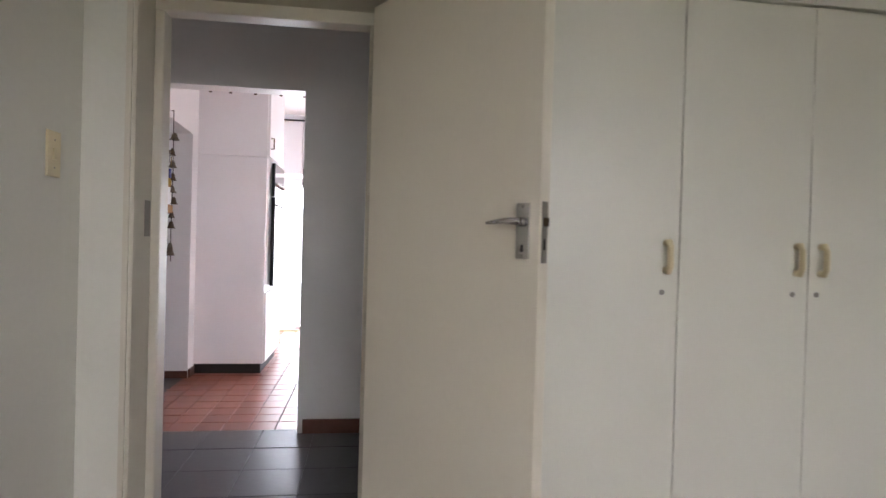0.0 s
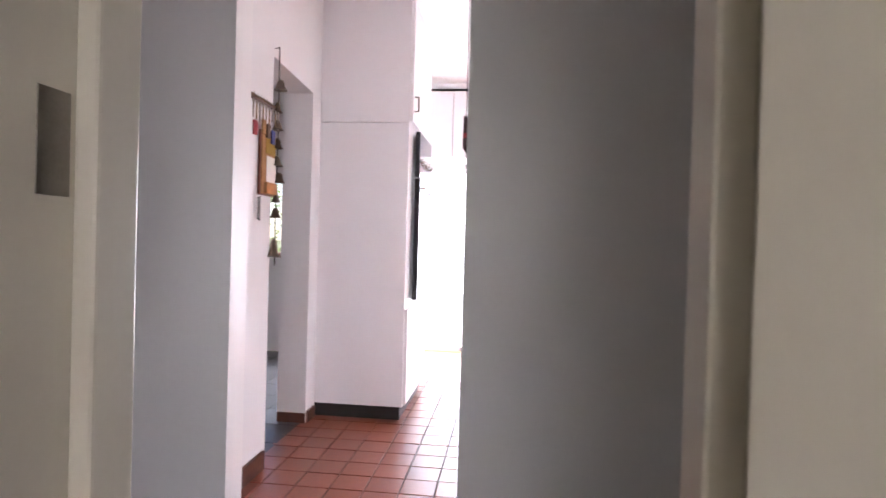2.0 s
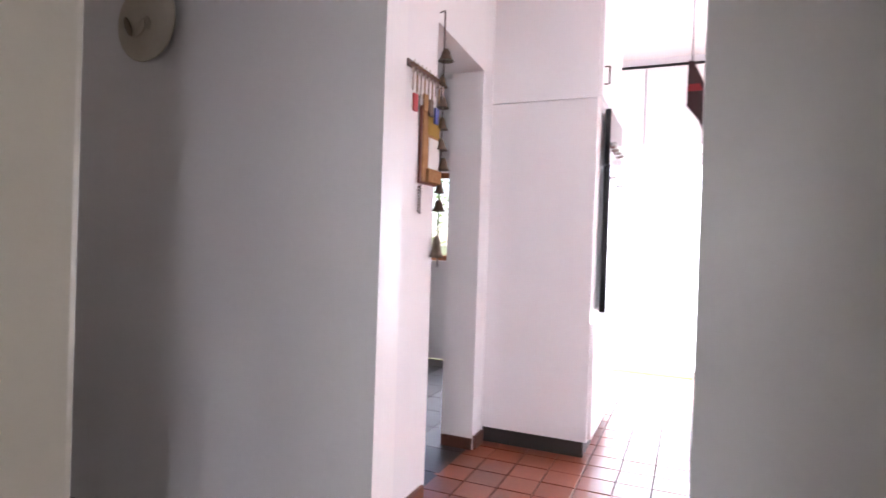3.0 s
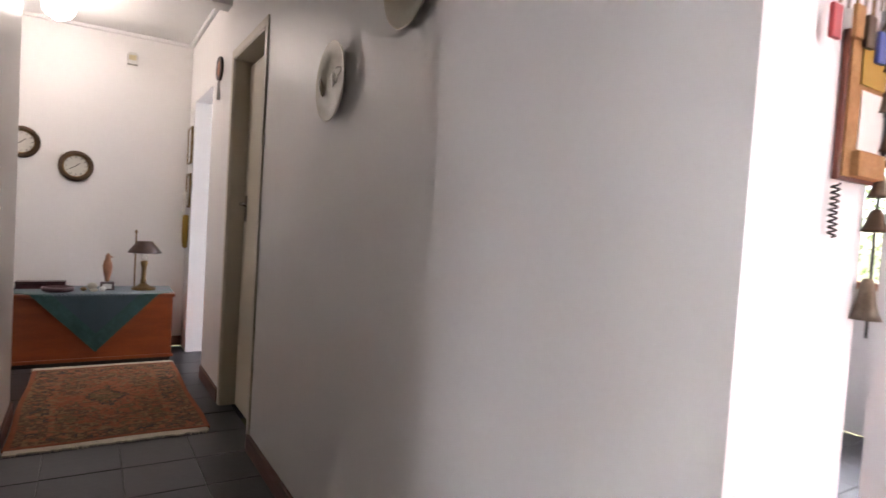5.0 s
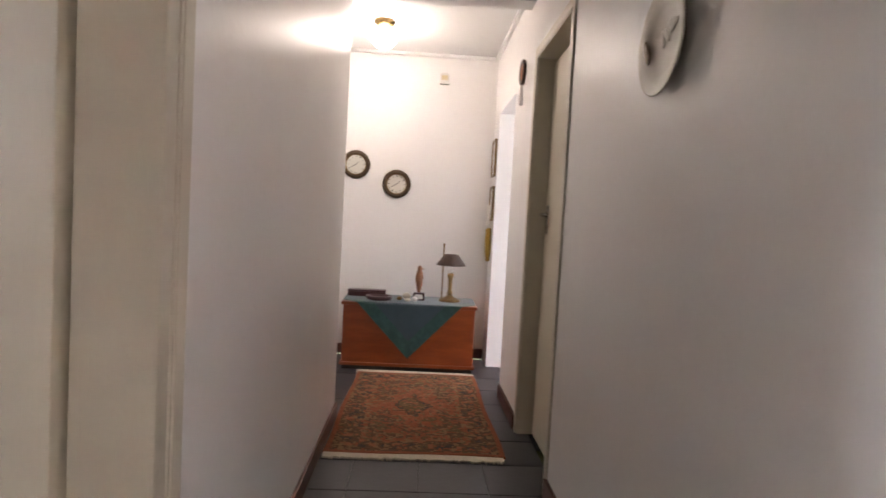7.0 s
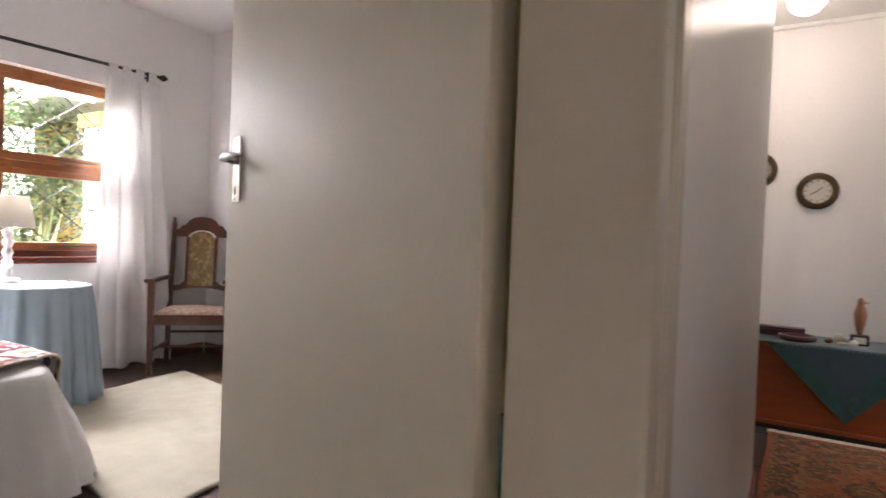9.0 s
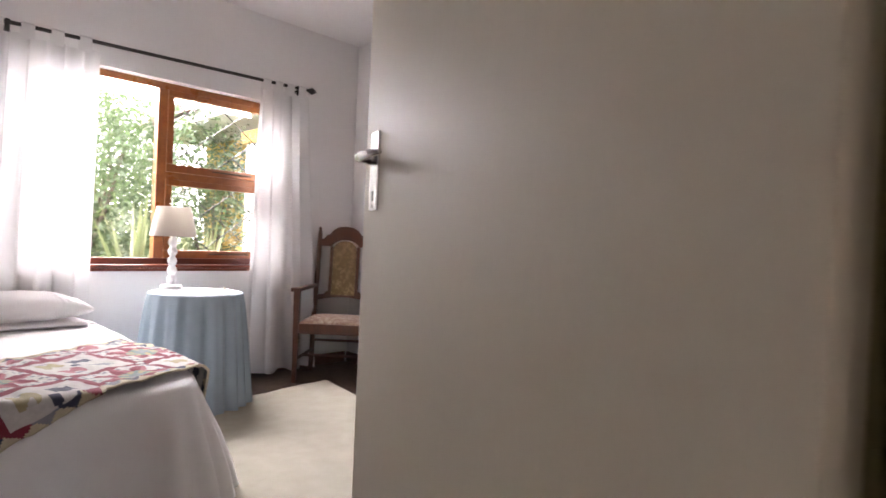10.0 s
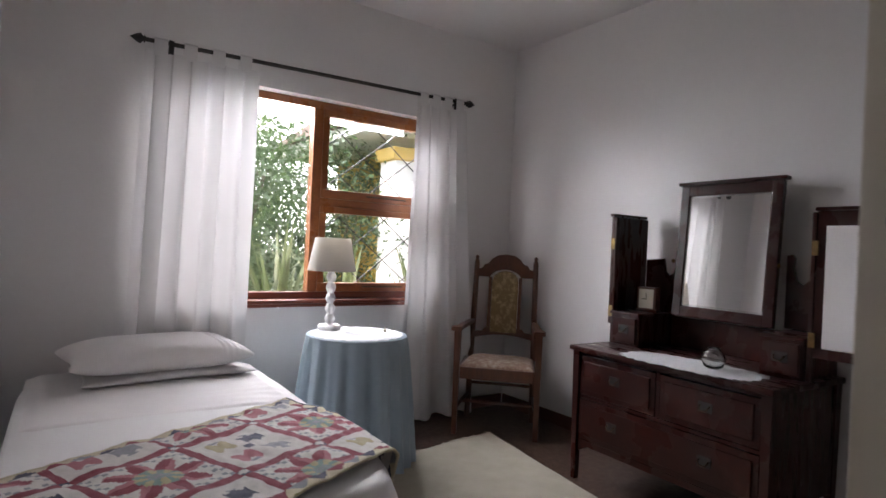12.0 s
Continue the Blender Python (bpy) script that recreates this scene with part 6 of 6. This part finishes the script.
shrub(-3.3, -9.4, 2.8, 1.7, 11, LEAF, "dense green garden shrub in the sun")
shrub(-1.6, -8.6, 2.5, 1.6, 12, LEAF_LIGHT, "light green feathery garden shrub", )
shrub(-5.4, -10.2, 2.5, 1.8, 13, LEAF, "dark green garden shrub by the house")
shrub(-0.2, -9.8, 2.7, 2.0, 14, LEAF, "tall green garden shrub")
shrub(-4.3, -12.3, 4.0, 2.0, 15, LEAF_LIGHT, "tall light green tree-like shrub behind others")
shrub(-2.0, -13.0, 3.3, 2.6, 16, LEAF_LIGHT, "tall light green tree-like shrub")
shrub(-3.6, -14.6, 2.9, 2.6, 17, LEAF, "dense dark green shrub at the garden's end")
shrub(-5.6, -15.2, 2.8, 2.6, 18, LEAF, "dense green shrub closing the garden")
shrub(-0.6, -14.4, 3.2, 2.6, 19, LEAF, "tall green shrub at the garden's end")


def flax(x, y, n, h, seed):
    r = random.Random(seed)
    t = thing("flax_plant", "clump of upright sword-shaped flax leaves", "plant", (x, y, -0.16), group="flax clumps under the window")
    for _ in range(n):
        a, ln, out = r.uniform(0, 6.28), h * r.uniform(0.65, 1.1), r.uniform(0.12, 0.5)
        dx, dy = math.cos(a), math.sin(a)
        sx, sy = -dy, dx
        bm = bmesh.new()
        rows = []
        for k in range(7):
            f = k / 6
            w = 0.034 * (1 - f ** 2.2) * (0.7 + 0.6 * min(1, f * 3)) + 0.001
            c = Vector((dx * out * f ** 1.6 * ln, dy * out * f ** 1.6 * ln, ln * f * (1 - 0.12 * f * out)))
            s = Vector((sx, sy, 0)) * w
            rows.append((bm.verts.new(c - s), bm.verts.new(c + Vector((dx, dy, 0)) * -0.006), bm.verts.new(c + s)))
        for p, q in zip(rows, rows[1:]):
            bm.faces.new((p[0], p[1], q[1], q[0]))
            bm.faces.new((p[1], p[2], q[2], q[1]))
        part("leaf", bm, FLAX, t)
    return t


flax(-3.35, -7.2, 18, 1.45, 3)
flax(-4.2, -7.6, 16, 1.5, 4)
flax(-2.5, -7.5, 16, 1.35, 5)
flax(-5.0, -7.3, 14, 1.4, 6)

hs = thing("garden_house", "yellow and white neighbouring house wing in sunlight", "house", (0, 0, -0.16))
part("wall", box(-9.6, -5.75, -11.4, -8.9, 0.0, 2.75), HOUSE_YELLOW, hs, "bright yellow plastered wall")
part("pillar", box(-5.60, -5.20, -8.75, -8.35, 0.0, 2.45, 0.01), HOUSE_WHITE, hs, "broad white plastered pillar")
part("pillar_capital", box(-5.66, -5.14, -8.81, -8.29, 2.451, 2.62, 0.02), HOUSE_YELLOW, hs, "yellow pillar head")
part("eave", box(-10.0, -4.75, -11.8, -7.9, 2.76, 2.90, 0.01), HOUSE_WHITE, hs, "white eave soffit")
bm = bmesh.new()
vv = [bm.verts.new(p) for p in ((-10.1, -11.9, 2.905), (-4.65, -11.9, 2.905), (-4.65, -7.8, 2.905), (-10.1, -7.8, 2.905), (-8.8, -9.9, 4.2), (-6.0, -9.9, 4.2))]
for q in ((0, 3, 2, 1), (0, 1, 5, 4), (1, 2, 5), (2, 3, 4, 5), (3, 0, 4)):
    bm.faces.new([vv[i] for i in q])
part("roof", bm, ROOF_TILE, hs, "low hipped roof")

shrub(-2.4, 7.6, 2.6, 1.8, 21, LEAF_LIGHT, "sunlit green shrub outside the scullery")
shrub(-1.2, 8.2, 2.8, 1.8, 22, LEAF, "green shrub outside the scullery window")


# ---- floor tiles ----
def tile_mesh(name, w, d, h, bevel, material):
    bm = bmesh.new()
    lo = [bm.verts.new((x, y, -0.002)) for x, y in ((0, 0), (w, 0), (w, d), (0, d))]
    mid = [bm.verts.new((x, y, h - bevel)) for x, y in ((0, 0), (w, 0), (w, d), (0, d))]
    top = [bm.verts.new((x, y, h)) for x, y in ((bevel, bevel), (w - bevel, bevel), (w - bevel, d - bevel), (bevel, d - bevel))]
    for a, b in ((lo, mid), (mid, top)):
        for i in range(4):
            j = (i + 1) % 4
            bm.faces.new((a[i], a[j], b[j], b[i]))
    bm.faces.new(top)
    me = bpy.data.meshes.new(name)
    bm.to_mesh(me)
    bm.free()
    me.materials.append(material)
    return me


def lay(parent_name, x0, x1, y0, y1, step, gap, me_w, mesh, near, stuff_name, material, keep=lambda x, y: True):
    """Lays tiles over a rectangle; those that near() picks are single objects, the rest one mesh."""
    parent = bpy.data.objects[parent_name]
    r = random.Random(9)
    verts, faces = [], []
    nx, ny = round((x1 - x0) / step), round((y1 - y0) / step)
    for i in range(nx):
        for j in range(ny):
            x, y = x0 + i * step + gap / 2, y0 + j * step + gap / 2
            if not keep(x + step / 2, y + step / 2):
                continue
            dz = r.uniform(-0.0008, 0.0006)
            if near(x, y):
                ob = new("tile", mesh)
                ob.location = (x, y, -0.010 + dz)
                ob.rotation_euler = (r.uniform(-0.0018, 0.0018), r.uniform(-0.0018, 0.0018), 0)
                ob.parent = parent
            else:
                b = len(verts)
                for v in mesh.vertices:
                    verts.append((x + v.co.x, y + v.co.y, -0.010 + dz + v.co.z))
                faces += [tuple(b + k for k in p.vertices) for p in mesh.polygons]
    if verts:
        me = bpy.data.meshes.new(stuff_name)
        me.from_pydata(verts, [], faces)
        me.materials.append(material)
        ob = new(stuff_name, me)
        ob.parent = parent
        ob["kind"] = "stuff"


SL = 0.305
lay("floor_bed_corridor", -5.69 - 0.006, 1.57, 0.065 - 4 * SL, 0.065, SL, 0.004, 0, tile_mesh("slate_tile_mesh", SL - 0.004, SL - 0.004, 0.010, 0.0012, SLATE), lambda x, y: True, "slate_tiles", SLATE)
lay("floor_bed_corridor", -5.69 - 0.006, -4.6, 0.065 - 10 * SL, 0.065 - 4 * SL, SL, 0.005, 0, bpy.data.meshes["slate_tile_mesh"], lambda x, y: False, "slate_tiles_lobby", SLATE)
lay("floor_scullery", -3.2, -1.091, 0.13, 3.5, SL, 0.004, 0, bpy.data.meshes["slate_tile_mesh"], lambda x, y: x > -2.5, "slate_tiles_scullery", SLATE)
QT = 0.158
lay("floor_bed_kitchen", -1.09, 2.6, 0.0705, 3.9, QT, 0.007, 0, tile_mesh("quarry_tile_mesh", QT - 0.007, QT - 0.007, 0.010, 0.0009, QUARRY), lambda x, y: x < 0.75 and y < 3.1, "quarry_tiles_far", QUARRY)
strip = structure("threshold_strip", box(-0.82, 0.02, 0.060, 0.0702, -0.009, 0.001, 0.001), STEEL_DULL, "thin metal strip between slate and quarry tiles", "threshold")
